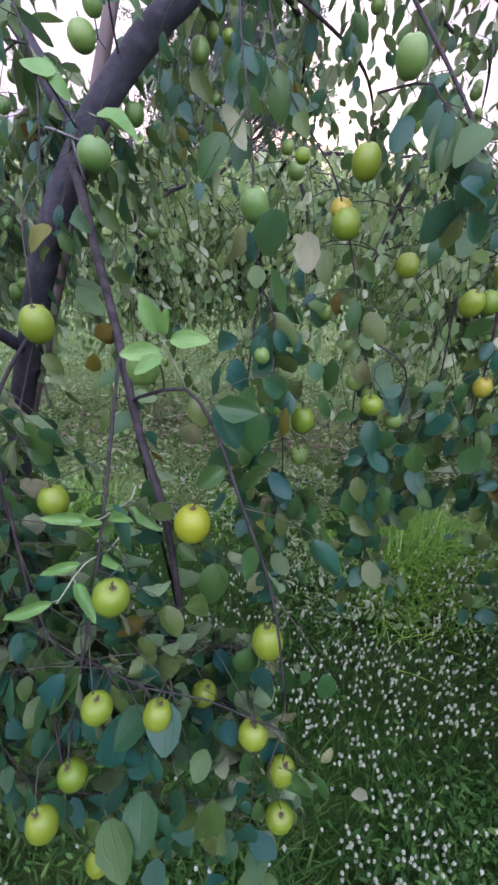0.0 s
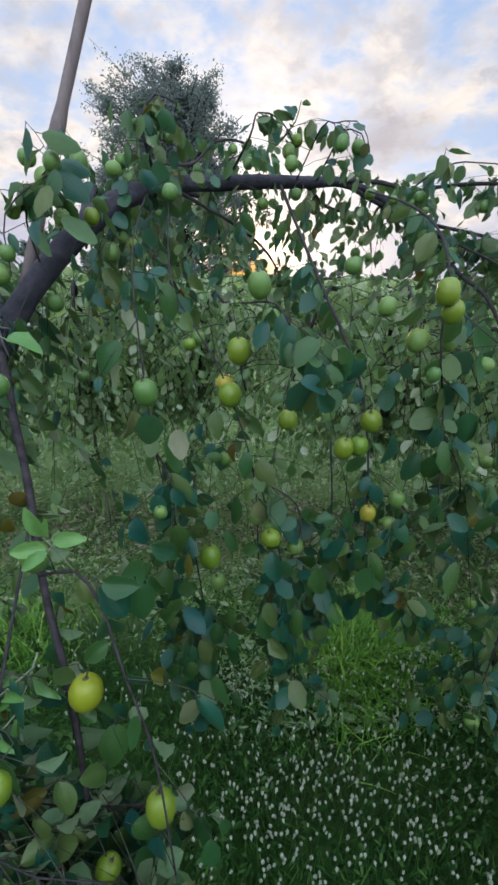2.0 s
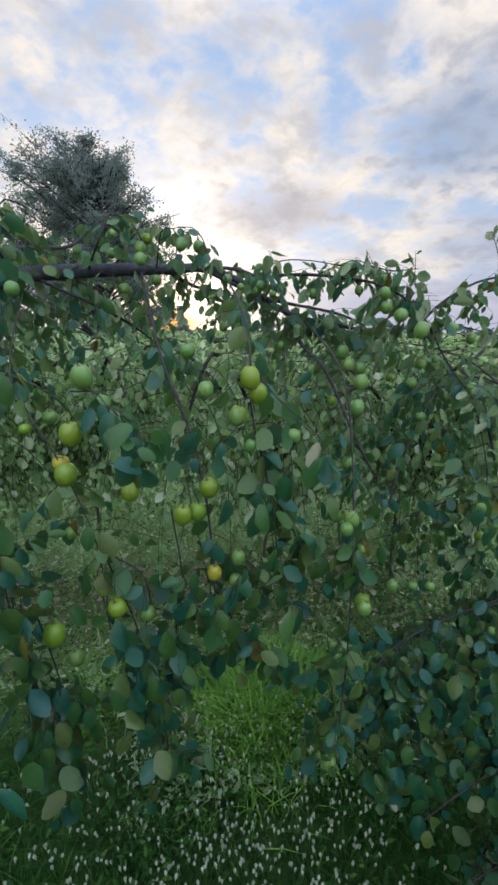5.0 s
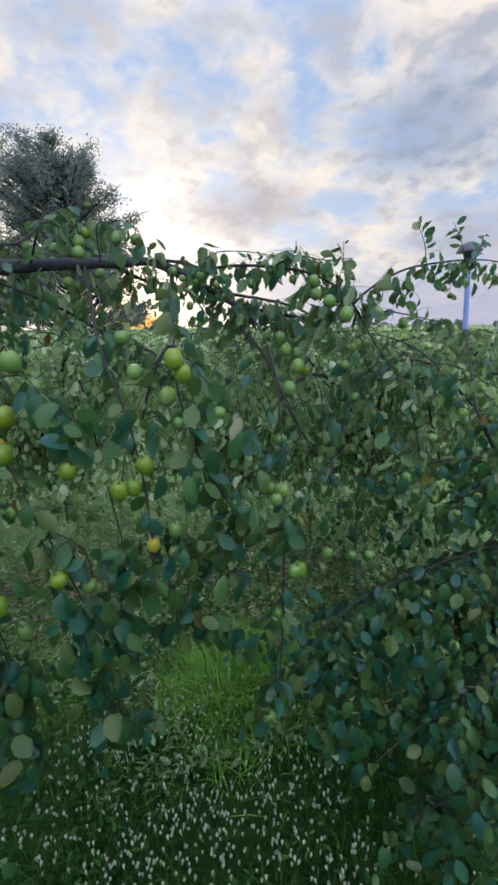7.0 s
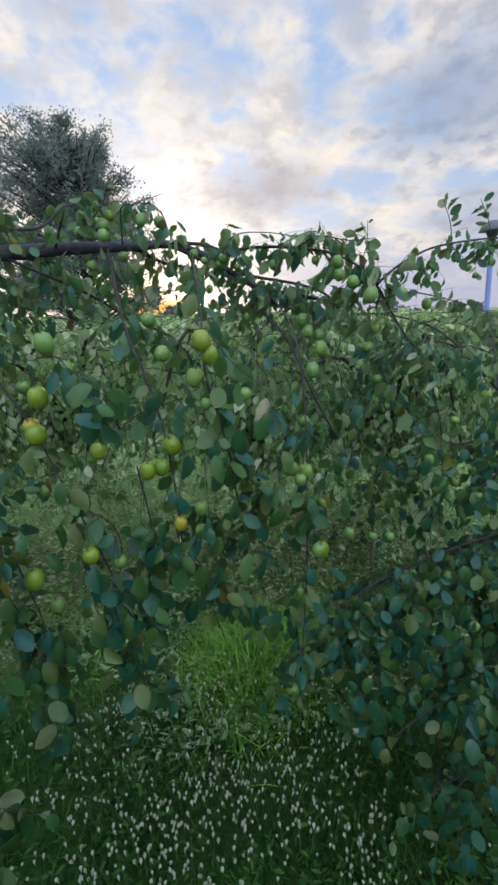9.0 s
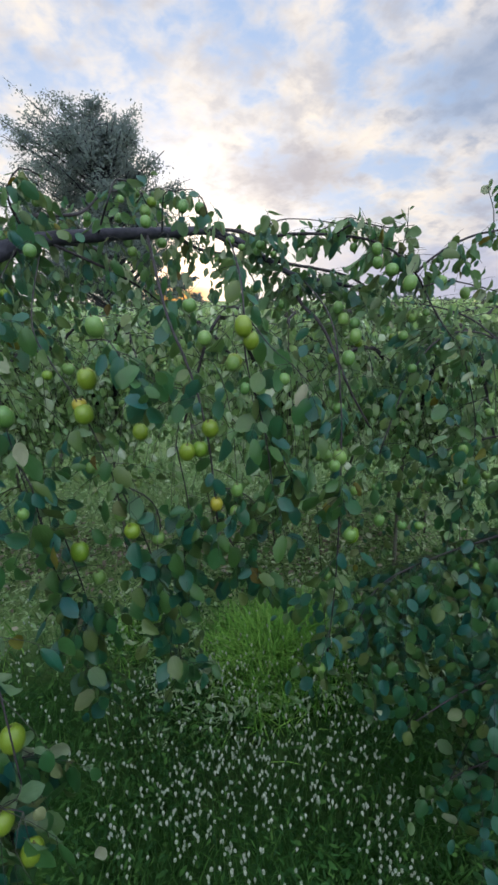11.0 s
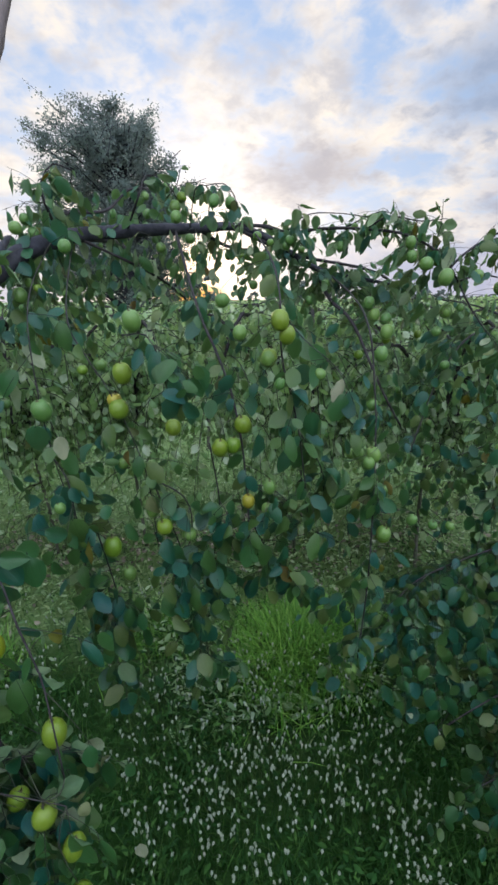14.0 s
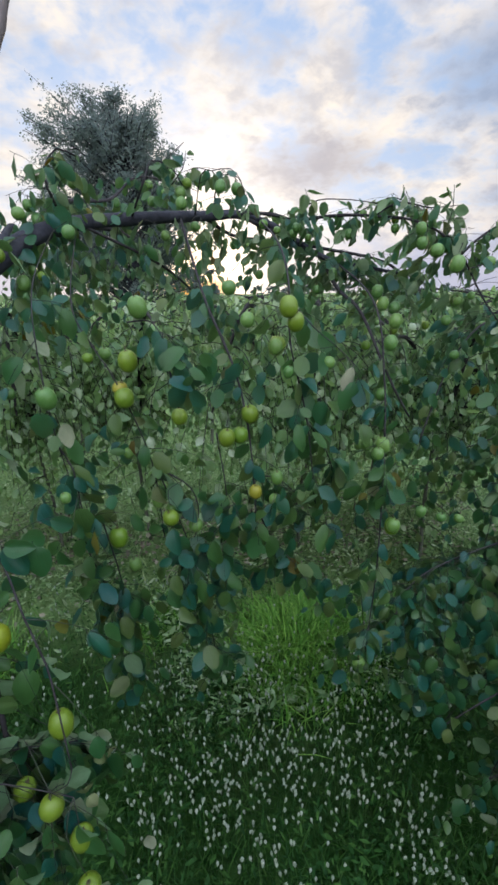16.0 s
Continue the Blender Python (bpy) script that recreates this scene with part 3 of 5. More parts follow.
def twigs_clear_of_fruit(twigs, fruits):
    """Thin twigs that would hang across ripe fruit are left out, but for the one that bears it."""
    keep = []
    ripe = [(np.asarray(at), size) for at, size, tone in fruits if tone in ("yellow", "gold", "lime")]
    for v, f in twigs:
        ok = True
        for p, size in ripe:
            if np.linalg.norm(v - p, axis=1).min() < 0.95 * size:
                continue
            for out in [unit(np.asarray(gap) - p) for gap in AISLE]:
                s = np.clip((v - p) @ out, 0.02, 0.45)
                ok &= np.linalg.norm(v - (p + s[:, None] * out), axis=1).min() > 0.6 * size
        if ok:
            keep.append((v, f))
    return keep


def front_tree():
    rng = random.Random(11)
    base = (-0.68, 0.97, 0.0)
    tree = thing("jujube_tree", base, "weeping jujube tree with green and yellow fruit on drooping twigs", "tree", "orchard trees")
    leaves, twigs, fruits = [], [], []
    main = stem_part("trunk", [(-0.68, 0.97, -0.05), (-0.66, 0.96, 0.68), (-0.564, 0.92, 1.144), (-0.480, 0.90, 1.372), (-0.376, 0.88, 1.622), (-0.285, 0.89, 1.785),
                               (-0.222, 0.94, 1.885), (-0.152, 0.97, 1.962), (-0.100, 1.010, 2.015), (-0.046, 1.090, 2.058), (0.006, 1.220, 2.096), (0.079, 1.290, 2.116),
                               (0.163, 1.330, 2.127), (0.254, 1.350, 2.137), (0.349, 1.380, 2.146), (0.455, 1.450, 2.162), (0.547, 1.500, 2.175),
                               (0.661, 1.520, 2.152), (0.742, 1.480, 2.102), (0.815, 1.420, 2.044), (0.894, 1.380, 2.007), (1.026, 1.360, 1.984), (1.222, 1.360, 1.954)], 0.029, 0.0035, BARK, tree, base, rng, 14, 0.04, power=3.0)
    arch = main[int(0.46 * len(main)):]
    limbs = [
        ("branch", [(-0.15, 0.97, 1.965), (-0.2, 1.4, 2.11), (-0.3, 1.9, 2.07), (-0.35, 2.3, 1.88)], 0.013, 0.004),
        ("branch", [(0.019, 1.240, 2.102), (0.28, 1.4, 1.98), (0.45, 1.9, 1.84), (0.55, 2.3, 1.65)], 0.0045, 0.002),
        ("branch", [(0.547, 1.500, 2.175), (0.80, 1.50, 2.08), (1.20, 1.55, 2.01), (1.6, 1.9, 1.85)], 0.008, 0.003),
    ]
    limbs += [
        ("branch", [(0.536, 1.500, 2.182), (0.667, 1.450, 2.170), (0.735, 1.380, 2.140), (0.794, 1.300, 2.141), (0.858, 1.200, 2.133), (0.931, 1.100, 2.114), (0.985, 1.020, 2.092), (1.054, 0.97, 2.045), (1.106, 0.95, 1.987), (1.14, 0.93, 1.919), (1.179, 0.9, 1.846), (1.246, 0.88, 1.77)], 0.0070, 0.0018),
        ("branch", [(0.855, 1.400, 2.006), (0.836, 1.220, 1.914), (0.851, 1.100, 1.861), (0.872, 1.050, 1.800), (0.894, 1.000, 1.715), (0.936, 0.970, 1.617), (0.989, 0.950, 1.524)], 0.0075, 0.003),
        ("branch", [(1.10, 0.955, 2.00), (1.146, 0.97, 2.033), (1.227, 1.0, 2.073), (1.349, 1.05, 2.116), (1.495, 1.1, 2.146), (1.695, 1.15, 2.173), (1.894, 1.2, 2.184), (2.1, 1.25, 2.17)], 0.0042, 0.0022),
    ]
    limbs += [
        ("branch", [(-0.285, 0.89, 1.785), (-0.55, 1.2, 2.04), (-0.95, 1.5, 2.05), (-1.4, 1.8, 1.85)], 0.018, 0.006),
        ("branch", [(-0.033, 1.100, 2.065), (-0.06, 1.5, 2.20), (0.070, 1.900, 2.286), (0.174, 2.050, 2.401), (0.302, 2.050, 2.394), (0.382, 2.000, 2.301)], 0.010, 0.004),
    ]
    rear = [(-0.024, 1.130, 2.074), (0.09, 1.5, 2.12), (0.16, 1.8, 2.10), (0.20, 2.2, 1.95)]
    lines = [stem_part(n, p, a, b, TWIG if a < 0.011 else BARK, tree, base, rng, 8, 0.06) for n, p, a, b in limbs]
    rear = stem_part("branch", rear, 0.011, 0.004, TWIG, tree, base, rng, 8, 0.05)
    # the long bare twigs that hang on the near side
    hung = [
        ([(-0.30, 0.86, 1.745), (-0.27, 0.80, 1.70), (-0.244, 0.74, 1.646), (-0.197, 0.64, 1.56), (-0.14, 0.50, 1.454), (-0.098, 0.42, 1.386), (-0.081, 0.385, 1.316), (-0.065, 0.34, 1.217)], 0.0085, 0.004),
        ([(-0.15, 0.53, 1.475), (-0.106, 0.42, 1.539), (-0.057, 0.40, 1.558), (-0.026, 0.38, 1.523), (0.006, 0.33, 1.46), (0.032, 0.30, 1.402), (0.046, 0.27, 1.36), (0.06, 0.235, 1.27)], 0.0024, 0.0012),
        ([(-0.45, 0.89, 1.45), (-0.34, 0.52, 1.46), (-0.299, 0.42, 1.348), (-0.277, 0.38, 1.307), (-0.252, 0.33, 1.224), (-0.20, 0.22, 1.12)], 0.0040, 0.0016),
        ([(-0.265, 0.36, 1.27), (-0.214, 0.30, 1.255), (-0.167, 0.28, 1.262), (-0.094, 0.25, 1.262), (-0.03, 0.24, 1.262), (0.06, 0.22, 1.235)], 0.0015, 0.0008),
    ]
    hung += [
        ([(-0.175, 0.57, 1.52), (-0.15, 0.36, 1.42), (-0.165, 0.29, 1.30), (-0.181, 0.25, 1.22), (-0.188, 0.20, 1.13)], 0.0024, 0.0011),
        ([(0.329, 1.370, 2.141), (0.35, 0.95, 1.90), (0.381, 0.83, 1.792), (0.402, 0.75, 1.707), (0.418, 0.71, 1.591), (0.424, 0.69, 1.48), (0.43, 0.68, 1.33)], 0.0048, 0.0018),
        ([(0.018, 1.250, 2.103), (0.04, 0.85, 1.891), (0.089, 0.74, 1.799), (0.132, 0.7, 1.729), (0.19, 0.69, 1.55), (0.205, 0.67, 1.36)], 0.0019, 0.0011),
        ([(0.636, 1.510, 2.158), (0.53, 0.88, 2.02), (0.50, 0.68, 1.92), (0.50, 0.66, 1.80), (0.55, 0.68, 1.62), (0.58, 0.68, 1.40)], 0.0030, 0.0015),
    ]
    hung += [
        ([(0.894, 1.380, 2.007), (0.78, 0.85, 1.88), (0.76, 0.72, 1.70), (0.74, 0.65, 1.50), (0.72, 0.60, 1.25), (0.70, 0.58, 1.0)], 0.0030, 0.0015),
        ([(-0.024, 1.130, 2.074), (-0.02, 0.80, 1.93), (0.0, 0.66, 1.80), (0.02, 0.62, 1.62), (0.06, 0.61, 1.42)], 0.0016, 0.0009),
    ]
    hung += [
        ([(-0.285, 0.89, 1.785), (-0.31, 0.75, 1.90), (-0.27, 0.66, 1.90), (-0.235, 0.60, 1.83), (-0.225, 0.54, 1.74)], 0.0020, 0.0010),
        ([(-0.222, 0.94, 1.885), (-0.21, 0.86, 1.99), (-0.14, 0.84, 2.04), (-0.15, 0.79, 2.03), (-0.20, 0.74, 1.97), (-0.19, 0.70, 1.88)], 0.0020, 0.0010),
        ([(-0.004, 1.190, 2.090), (-0.02, 1.10, 2.16), (-0.03, 1.15, 2.22), (0.0, 1.18, 2.27), (0.05, 1.16, 2.25)], 0.0045, 0.0018),
        ([(0.172, 1.330, 2.128), (0.22, 1.18, 2.20), (0.247, 1.25, 2.27), (0.30, 1.22, 2.25), (0.33, 1.2, 2.20)], 0.0035, 0.0014),
    ]
    hung += [
        ([(0.455, 1.450, 2.162), (0.42, 1.15, 2.18), (0.446, 1.18, 2.225), (0.49, 1.16, 2.215), (0.505, 1.14, 2.16)], 0.0030, 0.0013),
        ([(0.721, 1.490, 2.117), (0.70, 1.14, 2.15), (0.80, 1.14, 2.165), (0.90, 1.10, 2.15)], 0.0030, 0.0013),
        ([(0.907, 1.130, 2.121), (0.96, 1.08, 2.15), (1.10, 1.14, 2.15), (1.24, 1.2, 2.17)], 0.0028, 0.0012),
    ]
    hung += [
        ([(0.866, 1.200, 2.134), (0.923, 1.150, 2.160), (0.956, 1.120, 2.171), (0.986, 1.100, 2.157), (1.015, 1.080, 2.139)], 0.0022, 0.0010),
        ([(1.12, 0.94, 1.96), (1.246, 1.0, 1.98), (1.443, 1.1, 1.968), (1.696, 1.2, 1.937)], 0.0030, 0.0015),
        ([(0.381, 1.400, 2.150), (0.375, 1.1, 2.205), (0.403, 1.1, 2.215), (0.455, 1.1, 2.222), (0.484, 1.1, 2.195), (0.496, 1.1, 2.152)], 0.0022, 0.0010),
    ]
    hung.append(([(-0.34, 0.48, 1.40), (-0.30, 0.42, 1.30), (-0.22, 0.38, 1.22), (-0.12, 0.37, 1.17), (0.03, 0.37, 1.15)], 0.0017, 0.0009))
    # the low ends of the curtain
    hung += [
        ([(0.21, 0.69, 1.50), (0.26, 0.70, 1.32), (0.30, 0.71, 1.10), (0.32, 0.72, 0.88)], 0.0018, 0.0008),
        ([(0.07, 0.66, 1.45), (0.09, 0.70, 1.25), (0.10, 0.73, 1.08), (0.08, 0.75, 0.93)], 0.0018, 0.0008),
        ([(0.43, 0.69, 1.40), (0.49, 0.72, 1.27), (0.55, 0.74, 1.18), (0.61, 0.76, 1.10)], 0.0018, 0.0008),
        ([(0.02, 0.72, 1.55), (0.01, 0.76, 1.32), (0.04, 0.78, 1.14), (0.01, 0.80, 1.02)], 0.0018, 0.0008),
        ([(0.34, 0.70, 1.60), (0.36, 0.71, 1.42), (0.34, 0.72, 1.25), (0.37, 0.73, 1.10)], 0.0018, 0.0008),
    ]
    # leafy side twigs of the curtain
    hung += [
        ([(0.540, 0.800, 1.884), (0.562, 0.680, 1.826), (0.596, 0.640, 1.792), (0.638, 0.640, 1.752)], 0.0018, 0.0008),
        ([(0.549, 0.680, 1.620), (0.597, 0.680, 1.549), (0.629, 0.700, 1.475), (0.624, 0.700, 1.402)], 0.0018, 0.0008),
        ([(0.166, 0.720, 1.847), (0.217, 0.660, 1.850), (0.241, 0.640, 1.806), (0.277, 0.640, 1.745), (0.297, 0.640, 1.701)], 0.0018, 0.0008),
        ([(0.019, 0.620, 1.620), (0.043, 0.600, 1.580), (0.048, 0.600, 1.502), (0.057, 0.600, 1.440)], 0.0018, 0.0008),
        ([(0.424, 0.690, 1.481), (0.478, 0.700, 1.476), (0.552, 0.720, 1.401), (0.625, 0.740, 1.302), (0.657, 0.750, 1.236)], 0.0018, 0.0008),
        ([(0.210, 0.680, 1.528), (0.272, 0.660, 1.487), (0.287, 0.680, 1.399), (0.259, 0.700, 1.276), (0.247, 0.720, 1.194)], 0.0018, 0.0008),
        ([(1.246, 0.880, 1.770), (1.317, 0.860, 1.535), (1.303, 0.850, 1.340), (1.302, 0.850, 1.224)], 0.0018, 0.0008),
    ]
    # low twigs behind the ripe fruit, and the leafy side of the trunk
    hung += [
        ([(-0.45, 0.89, 1.43), (-0.36, 0.45, 1.26), (-0.304, 0.34, 1.145), (-0.195, 0.33, 1.039), (-0.049, 0.33, 1.009), (0.060, 0.33, 1.04)], 0.0016, 0.0007),
        ([(-0.47, 0.89, 1.39), (-0.40, 0.42, 1.10), (-0.334, 0.29, 0.92), (-0.193, 0.29, 0.833), (-0.019, 0.29, 0.816), (0.10, 0.29, 0.85)], 0.0016, 0.0007),
        ([(-0.376, 0.88, 1.622), (-0.42, 1.05, 1.88), (-0.47, 1.14, 1.95), (-0.58, 1.22, 1.90), (-0.70, 1.25, 1.72)], 0.0032, 0.0014),
        ([(-0.42, 0.88, 1.52), (-0.50, 1.05, 1.66), (-0.60, 1.16, 1.66), (-0.72, 1.2, 1.50)], 0.0028, 0.0014),
    ]
    heart = (0.35, 1.35, 0.3)
    for p, a, b in hung:
        ln = stem_part("twig", p, a, b, TWIG, tree, base, rng, 7, 0.05, 0.025)
        lines.append(ln)
        dress(rng, ln[len(ln) // 3:], leaves, 0.036, 0.045, fruits=fruits, fruit_odds=0.03, heart=heart)
    # curtains of drooping twigs
    drape = []
    grow_along(rng, arch, 0.05, 1.0, 20, -90, 50, (-0.9, 0.05), (0.20, 0.50), drape, twigs, fruits, 0.032, 0.043, 0.05, sag=1.8, heart=heart)
    # the limb itself is bare: few leaves hang straight in front of it
    leaves += [q for q in drape if not (q[0][2] > 1.95 and q[0][1] < 1.25 and -0.3 < q[0][0] < 0.60) or rng.random() < (0.4 if q[0][0] < 0.1 else 0.85)]
    grow_along(rng, arch, 0.0, 1.0, 11, 80, 70, (-0.5, 0.2), (0.3, 0.7), leaves, twigs, fruits, 0.032, 0.043, 0.05, heart=heart)
    grow_along(rng, arch, 0.0, 0.52, 16, 90, 120, (-4.0, -1.0), (0.12, 0.34), leaves, twigs, fruits, 0.028, 0.043, 0.04, heart=heart)
    grow_along(rng, arch, 0.66, 1.0, 12, 90, 120, (-4.0, -1.0), (0.12, 0.34), leaves, twigs, fruits, 0.028, 0.043, 0.06, heart=heart)
    grow_along(rng, arch, 0.60, 0.80, 10, 90, 120, (-4.0, -0.6), (0.10, 0.30), leaves, twigs, fruits, 0.030, 0.043, 0.05, heart=heart)
    grow_along(rng, arch, 0.02, 0.36, 12, 60, 90, (0.9, 2.6), (0.10, 0.24), leaves, twigs, fruits, 0.030, 0.045, 0.04, heart=(0.35, 2.4))
    grow_along(rng, arch, 0.74, 1.0, 30, -90, 120, (-1.0, 0.9), (0.06, 0.18), leaves, twigs, fruits, 0.026, 0.046, 0.03, heart=(0.8, 2.4))
    grow_along(rng, arch, 0.50, 0.95, 18, -80, 70, (-0.8, 0.6), (0.07, 0.20), leaves, twigs, fruits, 0.028, 0.046, 0.03)
    grow_along(rng, arch, 0.25, 0.8, 8, 60, 60, (1.2, 2.6), (0.10, 0.20), leaves, twigs, fruits, 0.032, 0.045, 0.08, heart=(0.35, 2.4))
    for i, n, ln in ((0, 52, (0.25, 0.55)), (1, 16, (0.25, 0.5)), (2, 26, (0.25, 0.5)), (6, 80, (0.25, 0.6)), (7, 34, (0.10, 0.28))):
        grow_along(rng, lines[i], 0.40 if i < 7 else 0.2, 1.0, n, 0, 180, (-0.3, 0.35), ln, leaves, twigs, fruits, 0.034, 0.044, 0.03, heart=(0.2, 2.6))
    grow_along(rng, rear, 0.3, 1.0, 24, 0, 180, (-0.3, 0.4), (0.2, 0.5), leaves, twigs, fruits, 0.034, 0.042, 0.03)
    grow_along(rng, lines[3], 0.12, 1.0, 50, -80, 110, (-0.6, 0.7), (0.06, 0.24), leaves, twigs, fruits, 0.028, 0.046, 0.06, heart=heart)
    grow_along(rng, lines[4], 0.1, 1.0, 12, -90, 120, (-0.2, 0.5), (0.08, 0.25), leaves, twigs, fruits, 0.030, 0.044, 0.05, heart=heart)
    grow_along(rng, lines[5], 0.1, 1.0, 18, 0, 180, (-0.4, 1.4), (0.06, 0.16), leaves, twigs, fruits, 0.022, 0.032, 0.03, heart=(1.4, 2.6))
    grow_along(rng, lines[5], 0.1, 1.0, 22, 0, 180, (-1.5, 0.2), (0.08, 0.20), leaves, twigs, fruits, 0.024, 0.036, 0.03, heart=(1.4, 2.6))
    grow_along(rng, lines[3], 0.6, 1.0, 34, -90, 180, (-1.0, 0.6), (0.06, 0.20), leaves, twigs, fruits, 0.024, 0.044, 0.03, heart=heart)
    wing = stem_part("branch", [(0.411, 1.420, 2.155), (0.55, 1.65, 2.125), (0.75, 1.8, 2.10), (0.95, 2.2, 1.98)], 0.008, 0.003, TWIG, tree, base, rng, 7, 0.05)
    grow_along(rng, wing, 0.3, 1.0, 16, 0, 180, (-0.3, 0.4), (0.12, 0.35), leaves, twigs, fruits, 0.032, 0.042, 0.04)
    # near-side branches of the crown, added beside the view to shade the low leaves
    for p in ([(-0.47, 0.89, 1.40), (-0.62, 0.5, 1.80), (-0.75, 0.1, 1.90), (-0.9, -0.4, 1.65)], [(-0.53, 0.91, 1.25), (-0.85, 0.6, 1.75), (-1.15, 0.3, 1.80), (-1.4, 0.0, 1.5)]):
        ln = stem_part("branch", p, 0.013, 0.005, BARK, tree, base, rng, 8, 0.05)
        grow_along(rng, ln, 0.35, 1.0, 56, 180, 150, (-0.3, 0.4), (0.3, 0.9), leaves, twigs, fruits, 0.034, 0.045, 0.0)
    # side twigs of the near curtain
    for i, n in ((13, 18), (14, 30), (15, 22), (16, 24), (17, 16)):
        grow_along(rng, lines[i], 0.40, 1.0, n, -90, 150, (-0.9, 0.1), (0.06, 0.17), leaves, twigs, fruits, 0.024, 0.045, 0.03, heart=heart)
    for i, n in ((34, 22), (35, 24), (36, 24), (37, 20), (38, 24), (39, 28), (40, 26)):
        grow_along(rng, lines[i], 0.25, 1.0, n, -90, 180, (-0.8, 0.3), (0.05, 0.13), leaves, twigs, fruits, 0.022, 0.048, 0.02, heart=heart, dry=0.01)
    for i, n in ((18, 14), (19, 18), (20, 18), (21, 10), (22, 8), (23, 9), (24, 8), (25, 6), (26, 10), (27, 8)):
        grow_along(rng, lines[i], 0.3, 1.0, n, 0, 180, (-0.2, 0.8), (0.06, 0.16), leaves, twigs, fruits, 0.028, 0.042, 0.08, heart=heart)
    for start, top in (((1.481, 1.1, 2.145), (1.429, 1.1, 2.275)), ((1.70, 1.15, 2.173), (1.63, 1.15, 2.30)), ((1.062, 1.0, 2.05), (1.10, 1.03, 2.19)), ((1.76, 1.17, 2.175), (1.80, 1.17, 2.27)), ((0.299, 1.2, 2.20), (0.345, 1.2, 2.285))):
        ln = spline([start, tuple((np.array(start) + top) / 2 + (0.012, 0, 0)), top], 0.02)
        twigs.append(tube(ln, 0.0022, 0.0010, 4))
        dress(rng, ln, leaves, 0.013, 0.036, first=0.35, hang=0.1)
    for i, n in ((29, 56), (30, 40), (31, 30), (32, 22), (33, 40)):
        grow_along(rng, lines[i], 0.25, 1.0, n, -90, 180, (-0.8, 0.6), (0.05, 0.14), leaves, twigs, fruits, 0.022, 0.047, 0.015, heart=heart, dry=0.01)
    # low cluster in front, and the young pale shoots
    for i, n in ((8, 7), (9, 9), (10, 22), (11, 22), (12, 22)):
        grow_along(rng, lines[i], 0.35, 1.0, n, 60, 120, (-0.6, 0.4), (0.07, 0.18), leaves, twigs, fruits, 0.030, 0.043, 0.0, heart=heart)
    for i, n in ((43, 46), (44, 34)):
        grow_along(rng, lines[i], 0.2, 1.0, n, 90, 180, (-0.8, 0.4), (0.10, 0.34), leaves, twigs, fruits, 0.026, 0.046, 0.02, heart=heart)
    # the heavy low cluster behind the ripe fruit
    for i, n in ((11, 50), (28, 120), (41, 90), (42, 80)):
        grow_along(rng, lines[i], 0.2, 1.0, n, 0, 180, (-2.6, -0.2), (0.08, 0.22), leaves, twigs, fruits, 0.021, 0.048, 0.0, heart=heart, dry=0.02)
    for p in ([(-0.128, 0.42, 1.412), (-0.142, 0.36, 1.374), (-0.16, 0.31, 1.391), (-0.17, 0.26, 1.392)], [(-0.13, 0.41, 1.40), (-0.15, 0.35, 1.42), (-0.165, 0.31, 1.45)]):
        ln = spline(p, 0.012)
        part("twig", mesh_from("twig", (lambda q: q[0] - np.asarray(base))(tube(ln, 0.0013, 0.0008, 6)), tube(ln, 0.0013, 0.0008, 6)[1], [YOUNG_TWIG]), tree, "pale downy young shoot")
        for k in range(2, len(ln), 2):
            t = unit(ln[k] - ln[k - 1])
            o = unit(np.cross(t, (0.2, 1.0, 0.3))) * (1 if k % 4 else -1)
            leaves.append((ln[k] + o * 0.006, t * 0.7 + o * 0.8 + np.array((0, 0, rng.uniform(-0.1, 0.35))), (rng.uniform(-0.7, 0.7), -0.7, 0.8), rng.uniform(0.034, 0.050), 1))
    ln = spline([(-0.057, 0.40, 1.558), (-0.066, 0.39, 1.590), (-0.074, 0.38, 1.616)], 0.012)
    tv, tf = tube(ln, 0.0013, 0.0008, 6)
    part("twig", mesh_from("twig", tv - np.asarray(base), tf, [YOUNG_TWIG]), tree, "pale downy young shoot")
    for d, z in (((-1, -0.15, 0.0), 0.038), ((-0.35, -0.1, 0.9), 0.036), ((0.95, -0.2, 0.15), 0.036), ((0.15, -0.3, 0.8), 0.026), ((-0.7, -0.5, -0.3), 0.030)):
        leaves.append((ln[-1 if d[2] > 0 else -2] + unit(d) * 0.008, np.array(d), (rng.uniform(-0.25, 0.25), -0.8, 0.6), z, 3))
    # single leaves that stand out, facing the light
    accents = []

    def set_leaves(rows):
        for o, d, n, s, kind in rows:
            (accents if kind else leaves).append((np.array(o), d, n, s, kind))

